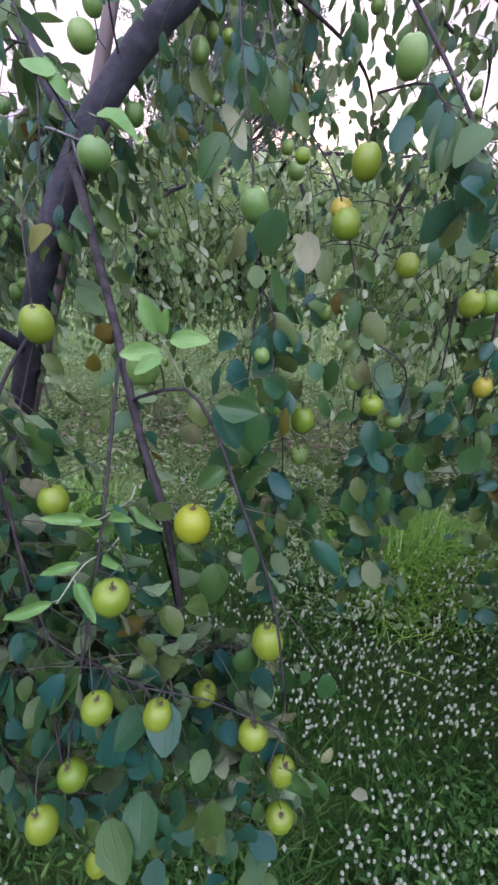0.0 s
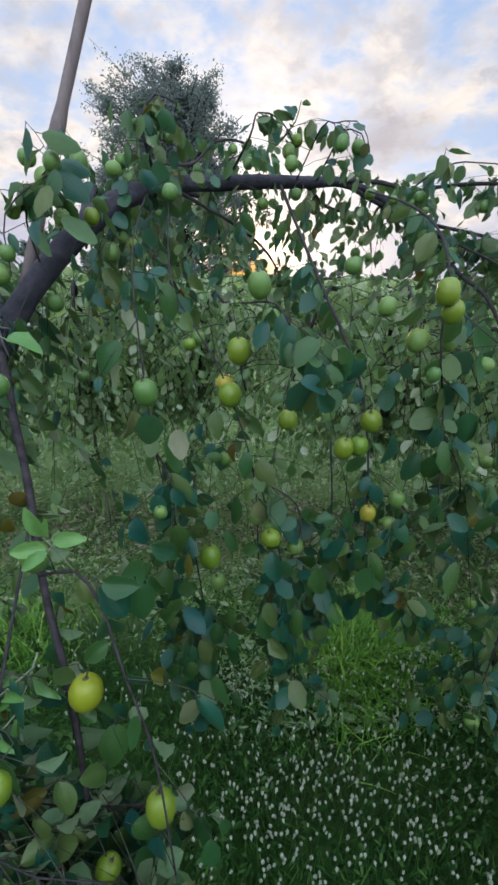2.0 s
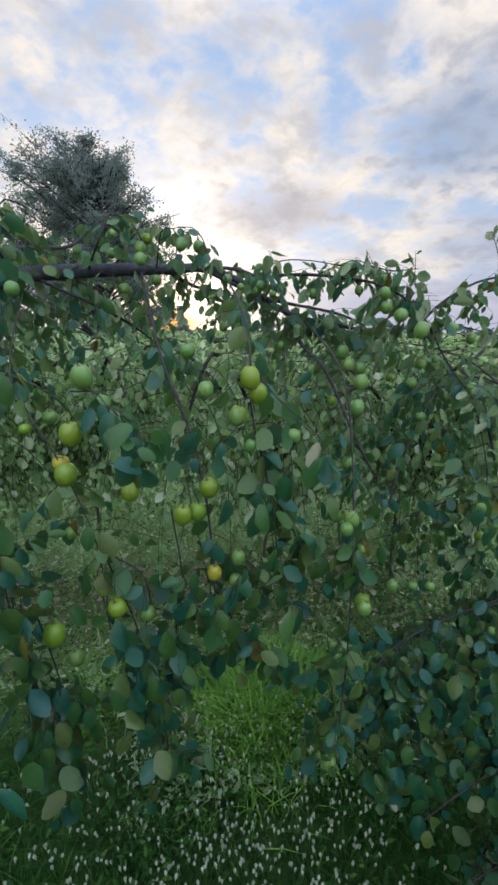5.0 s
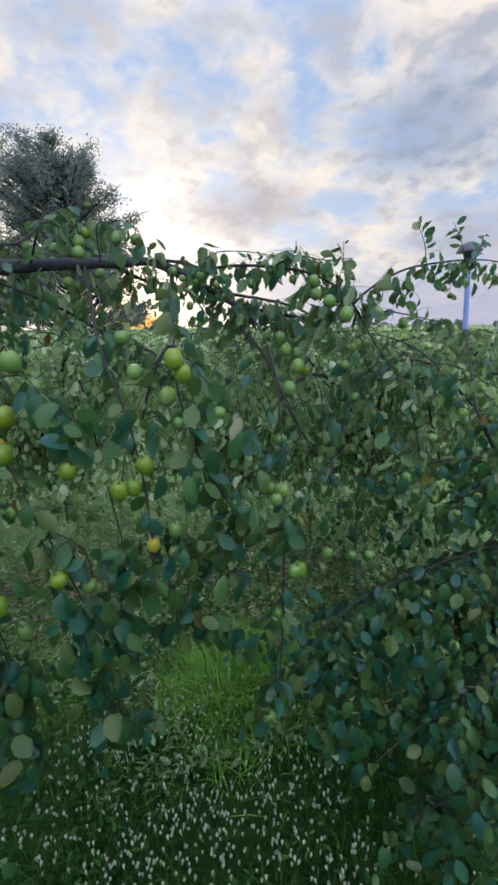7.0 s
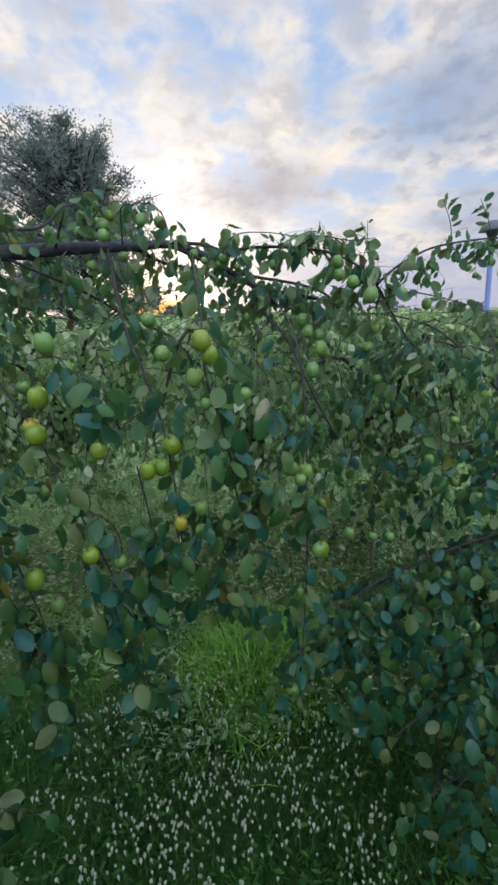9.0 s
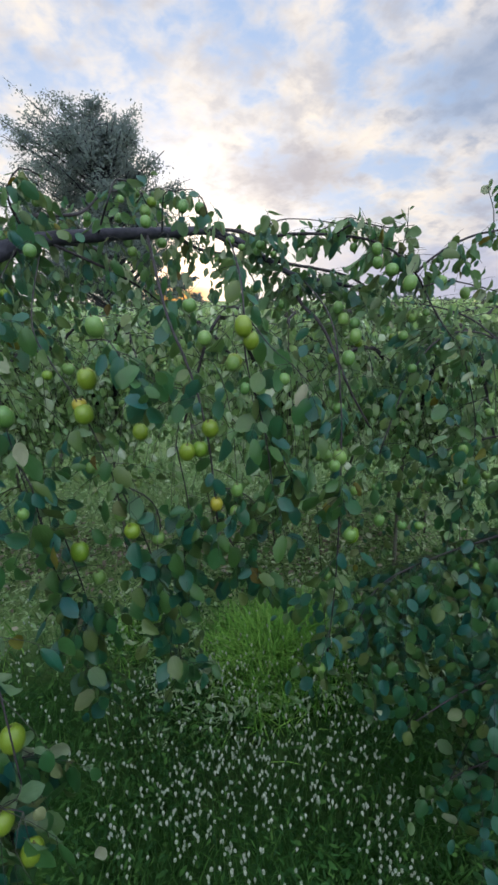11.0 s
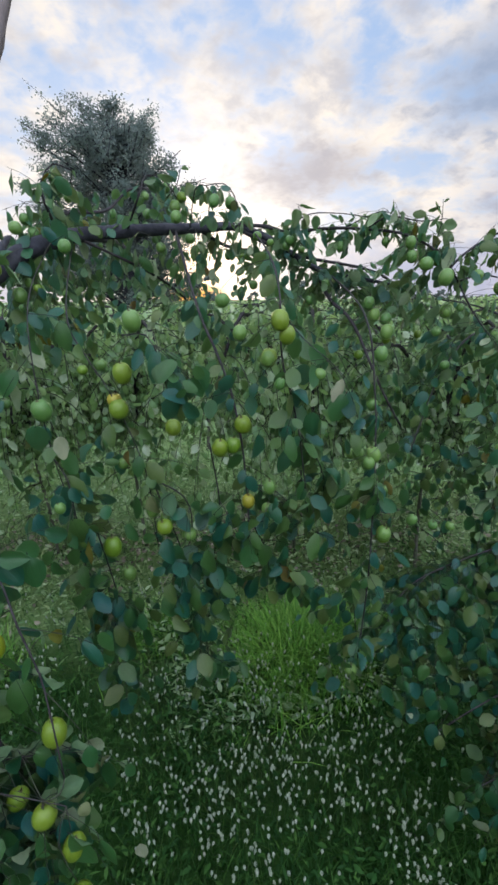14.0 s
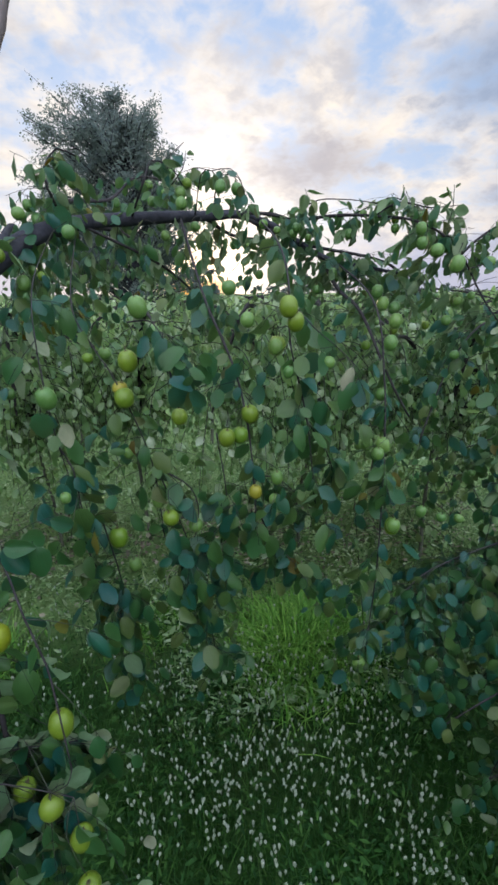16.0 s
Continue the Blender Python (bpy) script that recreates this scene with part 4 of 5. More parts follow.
    set_leaves([((0.069, 0.235, 1.224), (0.1, 0.1, -1), (0.2, -1, 0.5), 0.038, 2),
                ((-0.22, 0.20, 1.109), (0.5, -0.2, -0.6), (0.0, -0.5, 1), 0.052, 0),
                ((-0.233, 0.38, 1.448), (-0.1, 0, -1), (0.1, -1, 0.3), 0.055, 2),
                ((-0.180, 0.62, 1.798), (0.9, -0.1, -0.22), (0.1, -0.6, 1), 0.050, 3),
                ((-0.214, 0.60, 1.832), (-1, 0.05, 0.1), (0.1, -0.8, 0.7), 0.034, 3), ((-0.203, 0.60, 1.809), (-0.05, 0.1, 1), (0.9, -0.5, 0.2), 0.042, 3),
                ((-0.205, 0.60, 1.560), (0.3, 0.1, -1), (0.2, -1, 0.2), 0.040, 4), ((-0.219, 0.60, 1.515), (-0.2, 0.1, -1), (0.2, -1, 0.2), 0.036, 4),
                ((-0.132, 0.30, 1.290), (0.6, 0.1, -0.7), (0.0, -0.8, 0.6), 0.042, 4),
                ((0.16, 0.55, 1.835), (0.6, -0.1, -0.5), (0.0, -0.6, 0.9), 0.050, 0),
                ((0.18, 0.52, 1.80), (0.4, -0.2, -0.7), (0, -0.6, 1), 0.048, 0)])
    set_leaves([((0.24, 0.56, 1.75), (0.9, 0, -0.2), (0, -0.7, 0.8), 0.046, 0),
                ((0.309, 0.62, 1.79), (0.5, -0.1, -0.9), (0, -0.7, 0.8), 0.052, 0),
                ((0.254, 0.64, 1.815), (0.6, -0.1, -0.7), (0, -0.6, 0.9), 0.050, 0),
                ((0.385, 0.64, 1.95), (0.3, 0, -1), (0.4, 1, 0.3), 0.048, 0),
                ((0.515, 0.62, 1.84), (0.6, -0.1, -0.6), (0, -0.7, 0.9), 0.062, 0),
                ((0.036, 0.62, 1.64), (0.15, 0, -1), (1, -0.3, 0.2), 0.06, 0)])
    set_leaves([((0.03, 0.50, 1.72), (-0.1, 0, -1), (0.1, -1, 0.2), 0.050, 0),
                ((0.065, 0.50, 1.70), (0.1, 0, -1), (-0.2, -1, 0.3), 0.040, 2),
                ((0.092, 0.18, 1.29), (0.4, -0.2, -0.5), (0, -0.6, 0.9), 0.020, 2),
                ((0.154, 0.20, 1.15), (0.2, 0, -1), (0.1, -1, 0.3), 0.024, 2),
                ((-0.012, 0.62, 1.69), (-0.2, 0, -1), (0.8, -0.7, 0.3), 0.052, 2),
                ((-0.066, 0.50, 1.46), (0.0, 0, -1), (0.1, -1, 0.4), 0.045, 2)])
    # fruit, ripest first
    nodes = np.vstack([main, *lines])
    big, mid, small = 0.041, 0.038, 0.031
    hang_fruit(rng, [(-0.050, 0.357, 1.410)], "yellow", nodes, twigs, fruits, 0.043)
    hang_fruit(rng, [(0.427, 0.684, 1.448), (0.138, 0.71, 1.712)], "gold", nodes, twigs, fruits, 0.031)
    hang_fruit(rng, [(-0.113, 0.253, 1.414), (0.041, 0.285, 1.300), (-0.136, 0.220, 1.280), (-0.078, 0.230, 1.246), (-0.034, 0.293, 1.168), (0.028, 0.225, 1.219), (0.063, 0.211, 1.162),
                     (-0.180, 0.209, 1.147), (-0.207, 0.422, 1.613), (-0.215, 0.382, 1.416), (0.066, 0.19, 1.088), (-0.193, 0.16, 1.161), (-0.161, 0.17, 0.994)], "lime", nodes, twigs, fruits, 0.0345)
    hang_fruit(rng, [(0.161, 0.699, 1.770), (0.146, 0.699, 1.693), (0.424, 0.722, 1.632)], "lime", nodes, twigs, fruits, big)
    hang_fruit(rng, [(0.223, 0.644, 1.425), (0.260, 0.726, 1.636), (0.492, 0.651, 1.874), (0.362, 0.687, 1.590), (0.394, 0.693, 1.592), (0.510, 0.657, 1.843), (0.483, 0.707, 1.790),
                     (0.107, 0.633, 1.397), (0.803, 0.685, 1.303), (1.330, 0.846, 0.976)], "lime", nodes, twigs, fruits, mid)
    hang_fruit(rng, [(-0.101, 0.405, 1.578)], "green", nodes, twigs, fruits, 0.033)
    hang_fruit(rng, [(0.009, 0.632, 1.715), (0.191, 0.681, 1.877), (0.405, 0.868, 1.914), (0.899, 1.056, 1.901), (0.917, 1.05, 1.865), (0.958, 1.05, 1.852),
                     (0.938, 1.0, 1.816), (0.838, 0.843, 1.770), (1.0, 0.927, 2.006), (1.012, 0.849, 1.967), (1.116, 0.973, 1.876)], "green", nodes, twigs, fruits, mid)
    hang_fruit(rng, [(0.198, 0.682, 1.451), (0.191, 0.721, 1.497), (0.477, 0.672, 1.485), (0.738, 0.577, 1.376), (0.886, 0.686, 1.336), (0.746, 0.796, 1.503), (0.717, 0.641, 1.536), (0.593, 0.781, 1.574),
                     (0.764, 0.735, 1.657), (0.772, 0.75, 1.487), (0.744, 0.75, 1.521), (0.581, 0.75, 1.585), (0.798, 0.80, 1.638), (1.12, 0.95, 1.713), (1.075, 0.95, 1.817)], "green", nodes, twigs, fruits, small)
    hang_fruit(rng, [(1.069, 0.93, 1.972), (0.966, 0.95, 2.027), (0.959, 0.95, 2.063), (1.013, 0.95, 2.010), (0.426, 1.10, 2.179), (0.481, 1.15, 2.185), (0.218, 0.72, 1.821), (0.416, 0.70, 1.847),
                     (0.480, 0.70, 1.789), (0.039, 0.95, 2.041), (1.107, 0.80, 1.224), (1.043, 0.80, 1.236), (1.403, 0.90, 1.56), (1.275, 0.90, 1.749)], "green", nodes, twigs, fruits, small)
    hang_fruit(rng, [(-0.168, 0.85, 2.039), (-0.192, 0.85, 2.068), (-0.119, 0.9, 2.076), (-0.076, 1.0, 2.086)], "green", nodes, twigs, fruits, small)
    fruits = [q for q in fruits if q[0][2] > 0.95]
    for at, size, tone in fruits:
        add_fruit(at, size, tone, tree, base, rng)
    leaves = clear_of_fruit(leaves, [q for q in fruits if q[1] > 0.0335 or q[2] in ("yellow", "gold")], heart)
    leaves += accents
    twigs = twigs_clear_of_fruit(twigs, fruits)
    v, f = join(twigs)
    part("twig_tangle", mesh_from("twig_tangle", v - np.asarray(base), f, [FINE_TWIG]), tree, kind="stuff")
    # the leaves round the middle of the near curtain are single parts
    order = sorted(leaves, key=lambda q: (q[0][0] - 0.1) ** 2 + (q[0][1] - 0.2) ** 2 + 0.4 * (q[0][2] - 1.5) ** 2)
    single_leaves(order[:300], tree, base)
    joined_leaves("leaves", order[300:], MASS_LEAVES, LEAF_SLOTS, tree, base)


front_tree()


def side_tree():
    """The next tree of the row, whose low branches reach in over the weeds."""
    rng = random.Random(23)
    base = (2.15, 1.05, 0.0)
    tree = thing("jujube_tree", base, "bushy jujube tree with dark hanging foliage down to the weeds", "tree", "orchard trees")
    leaves, twigs, fruits = [], [], []
    stem = stem_part("trunk", [(2.15, 1.05, -0.05), (2.05, 1.0, 0.5), (1.95, 0.97, 0.9), (1.9, 1.0, 1.3), (1.8, 1.1, 1.6)], 0.027, 0.007, BARK, tree, base, rng, 10)
    limbs = [
        [(1.97, 0.98, 0.85), (1.75, 0.85, 1.10), (1.486, 0.80, 1.142), (1.172, 0.81, 1.077), (0.975, 0.80, 1.0), (0.85, 0.72, 0.88)],
        [(1.8, 1.1, 1.6), (1.6, 1.15, 1.78), (1.35, 1.1, 1.80), (1.15, 1.0, 1.68), (1.0, 0.9, 1.45)],
        [(1.8, 1.1, 1.6), (1.75, 1.5, 1.85), (1.5, 1.9, 1.9), (1.2, 2.2, 1.7)],
        [(1.9, 1.0, 1.3), (2.2, 0.8, 1.6), (2.5, 0.7, 1.6)],
    ]
    limbs += [
        [(1.8, 1.1, 1.6), (2.2, 1.6, 1.9), (2.6, 2.0, 1.8)],
        [(1.9, 1.0, 1.3), (1.72, 1.0, 1.42), (1.5, 1.05, 1.40), (1.22, 1.1, 1.30)],
        [(1.95, 0.97, 0.9), (1.7, 0.65, 0.95), (1.4, 0.54, 0.86), (1.15, 0.55, 0.78), (0.95, 0.56, 0.66)],
        [(1.97, 0.98, 0.80), (1.65, 0.60, 0.78), (1.35, 0.46, 0.66), (1.08, 0.47, 0.54)],
        [(1.91, 0.99, 1.22), (1.82, 0.92, 1.36), (1.68, 0.88, 1.38), (1.5, 0.88, 1.28)],
    ]
    lines = [stem_part("branch", p, 0.005, 0.0018, TWIG, tree, base, rng, 7, 0.06) for p in limbs]
    grow_along(rng, lines[0], 0.2, 1.0, 150, -90, 140, (-0.8, 0.3), (0.2, 0.52), leaves, twigs, fruits, 0.025, 0.046, 0.02, heart=(1.7, 1.4), dry=0.004)
    grow_along(rng, lines[6], 0.1, 0.8, 165, -90, 180, (-0.8, 0.4), (0.14, 0.36), leaves, twigs, fruits, 0.025, 0.047, 0.0, heart=(1.7, 1.4), dry=0.0)
    grow_along(rng, lines[6], 0.1, 0.55, 60, -90, 120, (-1.0, 0.2), (0.25, 0.50), leaves, twigs, fruits, 0.025, 0.052, 0.0, heart=(1.7, 1.4), dry=0.0)
    grow_along(rng, lines[7], 0.25, 1.0, 110, -90, 180, (-0.9, 0.2), (0.12, 0.34), leaves, twigs, fruits, 0.025, 0.048, 0.0, heart=(1.7, 1.4), dry=0.0)
    grow_along(rng, stem, 0.45, 1.0, 46, -110, 90, (-0.2, 0.6), (0.15, 0.45), leaves, twigs, fruits, 0.030, 0.043, 0.02, heart=(2.3, 1.4))
    grow_along(rng, lines[8], 0.15, 1.0, 60, -90, 180, (-0.6, 0.4), (0.08, 0.26), leaves, twigs, fruits, 0.025, 0.046, 0.02, heart=(1.7, 1.4), dry=0.0)
    for i, n in ((1, 24), (2, 14), (3, 40), (4, 30), (5, 20)):
        grow_along(rng, lines[i], 0.25, 1.0, n, 0, 180, (-0.3, 0.4), (0.3, 0.8), leaves, twigs, fruits, 0.030, 0.043, 0.05, heart=(1.7, 1.4))
    fruits = [q for q in fruits if q[0][2] > 0.95]
    for at, size, tone in fruits:
        add_fruit(at, size, tone, tree, base, rng)
    v, f = join(twigs)
    part("twig_tangle", mesh_from("twig_tangle", v - np.asarray(base), f, [FINE_TWIG]), tree, kind="stuff")
    order = sorted(leaves, key=lambda q: (q[0][0] - 0.6) ** 2 + (q[0][1] - 0.4) ** 2)
    single_leaves(order[:200], tree, base)
    joined_leaves("leaves", order[200:], MASS_LEAVES, LEAF_SLOTS, tree, base)


side_tree()


# ---------------- rows of trees behind ----------------
def row_tree(seed, height, spread, shoots, size, spacing, label, skirt=0.3, crop=0, inner=0.25, shape=None):
    rng = random.Random(seed)
    tree = thing("jujube_tree", (0, 0, 0), label, "tree", "orchard trees")
    leaves, twigs = [], []
    v, f = tube(spline([(0, 0, -0.05), (0.04, 0.02, 0.4), (-0.03, 0.03, 0.8), (0.0, 0.0, height * 0.62)], 0.08), 0.025 if size > 0.05 else 0.013, 0.018 if size > 0.05 else 0.010, 8, 0.06, rng)
    part("trunk", mesh_from("trunk", v, f, [ROW_BARK]), tree)
    count = 7
    for k in range(count):
        a = 2 * math.pi * k / count + rng.uniform(-0.3, 0.3)
        r = spread * rng.uniform(0.75, 1.1)
        ln = spline([(0, 0, height * 0.5), (0.35 * r * math.cos(a), 0.35 * r * math.sin(a), height * rng.uniform(0.82, 0.95)),
                     (0.7 * r * math.cos(a), 0.7 * r * math.sin(a), height * rng.uniform(0.86, 1.0)), (r * math.cos(a), r * math.sin(a), height * 0.74)], 0.13)
        part("branch", mesh_from("branch", *tube(ln, 0.018, 0.005, 6), [TWIG]), tree)
        for _ in range(shoots):
            i = int(rng.uniform(inner, 1.0) * (len(ln) - 1))
            tw = droop(rng, ln[i], rng.uniform(0, 2 * math.pi), rng.uniform(-0.1, 0.9), rng.uniform(0.35, 1.05), 2.2, 0.3, 0.085)
            tw = tw[tw[:, 2] > skirt]
            if len(tw) > 3:
                twigs.append(tube(tw, 0.0024, 0.001, 4))
                dress(rng, tw, leaves, spacing, size, dry=0.0)
    if inner < 0.2:
        for _ in range(26):
            tw = droop(rng, (0, 0, rng.uniform(0.35, 1.2)), rng.uniform(0, 2 * math.pi), rng.uniform(-0.2, 0.9), rng.uniform(0.2, 0.5), 2.0, 0.3, 0.05)
            twigs.append(tube(tw, 0.003, 0.002, 4))
            dress(rng, tw, leaves, spacing, size, dry=0.0)
    if size < 0.08:
        v, f = join(twigs)
        part("twig_tangle", mesh_from("twig_tangle", v, f, [FINE_TWIG]), tree, kind="stuff")
    for _ in range(crop):
        q = leaves[rng.randrange(len(leaves))]
        add_fruit(np.asarray(q[0]) - np.array((0, 0, 0.03)), rng.uniform(0.026, 0.038), "green" if rng.random() < 0.9 else "lime", tree, (0, 0, 0), rng)
    joined_leaves("leaves", leaves, shape or ROW_LEAVES, [LIT_FAR_LEAF], tree, (0, 0, 0), kinds=False)
    return tree


def plant_rows():
    rng = random.Random(5)
    near = [row_tree(31 + k, 1.85, 1.25, 15, 0.056, 0.036, "low spreading jujube tree with drooping leafy twigs") for k in range(2)]
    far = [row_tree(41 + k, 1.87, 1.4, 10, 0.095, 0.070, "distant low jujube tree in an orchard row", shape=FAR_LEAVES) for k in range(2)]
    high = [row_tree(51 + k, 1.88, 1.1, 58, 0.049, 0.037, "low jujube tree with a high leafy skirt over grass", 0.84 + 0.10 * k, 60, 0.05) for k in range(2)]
    # the last kind is added unseen behind the camera to block low sky light
    back = [row_tree(61 + k, 2.35, 1.25, 42, 0.090, 0.050, "dense jujube tree added unseen behind the camera to shade low foliage", shape=FAR_LEAVES) for k in range(2)]
    spots = [(high, 2.75, [-2.5, -0.85, 0.95, 2.6]), (near, 5.4, [-5.6, -3.0, -0.6, 2.1, 4.6, 7.2]), (high, 2.2, [2.1]), (near, 3.9, [5.4]), (near, 5.0, [0.75]), (high, 3.1, [-1.75, 0.05, 1.8]), (back, -2.3, [-4.4, -2.4, -0.5, 1.4, 3.3, 5.2]), (far, 8.6, [-7, -4.2, -1.5, 1.4, 4.1, 6.9, 9.8])]
    y = 12.0
    while y < 44:
        spots.append((far, y, [x for x in np.arange(-0.45 * y, 0.85 * y, 3.1)]))
        y += 3.6 if y < 25 else 5.5
    placed = set()
    for kinds, y, xs in spots:
        for x in xs:
            src = kinds[rng.randrange(2)]
            m = pose(x + rng.uniform(-0.3, 0.3), y + rng.uniform(-0.3, 0.3), 0, 0, 0, rng.uniform(0, 360)) @ Matrix.Scale(rng.uniform(0.9, 1.06) if y > 8 else 1.0, 4)
            if src.name in placed:
                copy_thing(src, m).matrix_basis = m
            else:
                placed.add(src.name)
                src.matrix_basis = m


plant_rows()


# ---------------- tall tree and the far tree line ----------------
def tall_tree(seed, at, height, crown_r, crown_h, count, size, label, limbs=90):
    rng = random.Random(seed)
    tree = thing("tall_tree", at, label, "tree")
    stems, leaves = [], []
    v, f = tube(spline([(0, 0, -0.1), (0.1, 0, height * 0.2), (-0.1, 0.1, height * 0.45), (0.05, 0, height * 0.70)], 0.4), height * 0.022, height * 0.005, 8, 0.08, rng)
    part("trunk", mesh_from("trunk", v, f, [BARK]), tree)
    tips = []
    mid = height * 0.955 - 0.5 * crown_h
    for k in range(limbs):
        h, a = 0.95 * rng.uniform(0.0, 1.0) ** 0.85, rng.uniform(0, 2 * math.pi)
        rho = crown_r * math.sqrt(max(0.02, 1 - h ** 2.6)) * (0.86 + 0.14 * min(1, 4 * h)) * math.sqrt(rng.uniform(0.20, 1.0)) * (0.96 + 0.24 * noise.noise((1.7 * math.cos(a), 1.7 * math.sin(a) + seed, 3.4 * h)))
        tip = np.array((rho * math.cos(a) - 0.10 * crown_r * h, rho * math.sin(a), mid - 0.5 * crown_h + crown_h * h))
        z0 = min(max(height * 0.12, tip[2] - 0.10 * height - 0.25 * math.hypot(tip[0], tip[1])), height * 0.66)
        p = [(0, 0, z0), (0.5 * tip[0], 0.5 * tip[1], 0.4 * z0 + 0.6 * tip[2]), tuple(tip)]
        ln = spline(p, 0.25)
        part("branch", mesh_from("branch", *tube(ln, height * 0.0045, height * 0.001, 5), [BARK]), tree)
        for _ in range(6):
            i = int(rng.uniform(0.5, 1.0) * (len(ln) - 1))
            d = np.array((rng.gauss(0, 0.6), rng.gauss(0, 0.6), rng.gauss(0.15, 0.45)))
            s2 = spline([ln[i], ln[i] + d * 0.045 * height + np.array((0, 0, 0.02)), ln[i] + d * 0.075 * height], 0.3)
            stems.append(tube(s2, height * 0.0012, height * 0.0005, 4))
            tips.append(s2)
    rng.shuffle(tips)
    for _ in range(count):
        s2 = tips[int(len(tips) * rng.random() ** 1.7)]
        c = s2[int(rng.uniform(0.2, 1.0) * (len(s2) - 1))]
        o = c + np.array((rng.gauss(0, 0.015), rng.gauss(0, 0.015), rng.gauss(0, 0.013))) * height
        d = (rng.gauss(0, 1), rng.gauss(0, 1), rng.gauss(-0.4, 0.7))
        leaves.append((o, d, (rng.gauss(0, 1), rng.gauss(0, 1), rng.gauss(0.5, 1)), size * rng.uniform(0.6, 1.3), 0))
    v, f = join(stems)
    part("twig_tangle", mesh_from("twig_tangle", v, f, [BARK]), tree, kind="stuff")
    joined_leaves("crown", leaves, FAR_LEAVES, [HAZED_TREE_LEAF], tree, (0, 0, 0), kinds=False)
    return tree


tall_tree(74, (-0.70, 22.0, 0), 10.45, 5.0, 7.7, 95000, 0.094, "tall dark leafy tree standing against the sunset sky", 190)


def tree_line():
    rng = random.Random(9)
    src = [tall_tree(81 + k, (0, 0, 0), 5.0, 2.4, 4.6, 1300, 0.30, "far dark tree low on the horizon", 14) for k in range(2)]
    first = set()
    spots = [(-34, 62, 1.3), (-27, 66, 1.0), (-21, 60, 1.2), (-15, 64, 1.0), (-9.5, 60, 0.9), (-4, 63, 1.0), (0.2, 58, 0.7), (2.6, 61, 1.0), (4.3, 64, 1.05), (6.4, 60, 1.25), (20.6, 60, 0.95), (8.0, 61, 0.7), (9.2, 63, 0.45)]
    spots += [(11 + 2.3 * k + rng.uniform(-0.9, 0.9), rng.uniform(60, 72), rng.uniform(0.45, 0.85)) for k in range(26)]
    for x, y, s in spots:
        t = src[rng.randrange(2)]
        m = pose(x, y, 0, 0, 0, rng.uniform(0, 360)) @ Matrix.Scale(s, 4)
        if t.name in first:
            t2 = copy_thing(t, m)
            t2.matrix_basis = m
        else:
            first.add(t.name)
            t.matrix_basis = m


tree_line()


# ---------------- prop pole, strap, lamp post ----------------
def prop_pole():
    rng = random.Random(3)
    base = (-0.90, 0.61, 0.0)
    pole = thing("wooden_pole", base, "weathered brown wooden pole propping the jujube limb", "pole")
    line = spline([(-0.928, 0.577, -0.1), (-0.720, 0.79, 0.62), (-0.494, 1.0, 1.347), (-0.335, 1.10, 1.82), (-0.221, 1.24, 2.26), (-0.104, 1.40, 2.714), (-0.056, 1.47, 2.90)], 0.02)
    count = len(line)
    v, f = tube(line, 0.0165, 0.0135, 14, 0.02, rng)
    # swollen nodes
    v2 = v.copy()
    for z in (0.55, 1.15, 1.75, 2.20, 2.60):
        for i in range(count):
            k = math.exp(-((line[i][2] - z) / 0.030) ** 2) * 0.30
            s = slice(i * 14, i * 14 + 14)
            v2[s] = line[i] + (v2[s] - line[i]) * (1 + k)
    part("shaft", mesh_from("shaft", v2 - np.asarray(base), f, [POLE]), pole)
    knot = np.array((-0.315, 0.985, 1.79))
    tie = thing("strap", tuple(knot), "grey strap binding the limb to the wooden pole", "strap")
    ring = [(0.060 * math.cos(t) - 0.014 * math.sin(t), 0.132 * math.sin(t), 0.010 * math.sin(2 * t)) for t in np.linspace(0, 2 * math.pi, 33)]
    part("band", mesh_from("band", *tube(np.array(ring), 0.0022, 0.0022, 6), [STRAP]), tie)
    tail = spline([(0.02, -0.125, 0.0), (0.028, -0.135, -0.03), (0.034, -0.13, -0.065)], 0.01)
    part("strap_end", mesh_from("strap_end", *tube(tail, 0.0024, 0.0016, 6), [STRAP]), tie)


prop_pole()


def lathe(profile, seg=20):
    v = [(r * math.cos(t), r * math.sin(t), z) for r, z in profile for t in np.arange(seg) / seg * 2 * np.pi]
    f = [(i * seg + (j + 1) % seg, i * seg + j, (i + 1) * seg + j, (i + 1) * seg + (j + 1) % seg) for i in range(len(profile) - 1) for j in range(seg)]
    return np.array(v)[:, :], np.array(f)


def lamp_post():
    post = thing("lamp_post", (0, 0, 0), "leaning blue painted steel lamp post with a dark round hood", "lamp post")
    post.matrix_basis = pose(5.78, 5.0, 0.0, 0, -4.75, 0)
    part("pole", mesh_from("pole", *lathe([(0.002, -0.03), (0.10, -0.03), (0.10, 0.02), (0.040, 0.025), (0.036, 2.88), (0.002, 2.89)]), [BLUE_STEEL]), post)
    part("hood", mesh_from("hood", *lathe([(0.001, 3.10), (0.06, 3.09), (0.13, 3.05), (0.18, 2.975), (0.175, 2.955), (0.09, 2.965), (0.055, 2.87), (0.002, 2.87)]), [DARK_STEEL]), post)
    part("collar", mesh_from("collar", *lathe([(0.037, 2.76), (0.052, 2.77), (0.052, 2.86), (0.037, 2.87)]), [BLUE_STEEL]), post)


lamp_post()


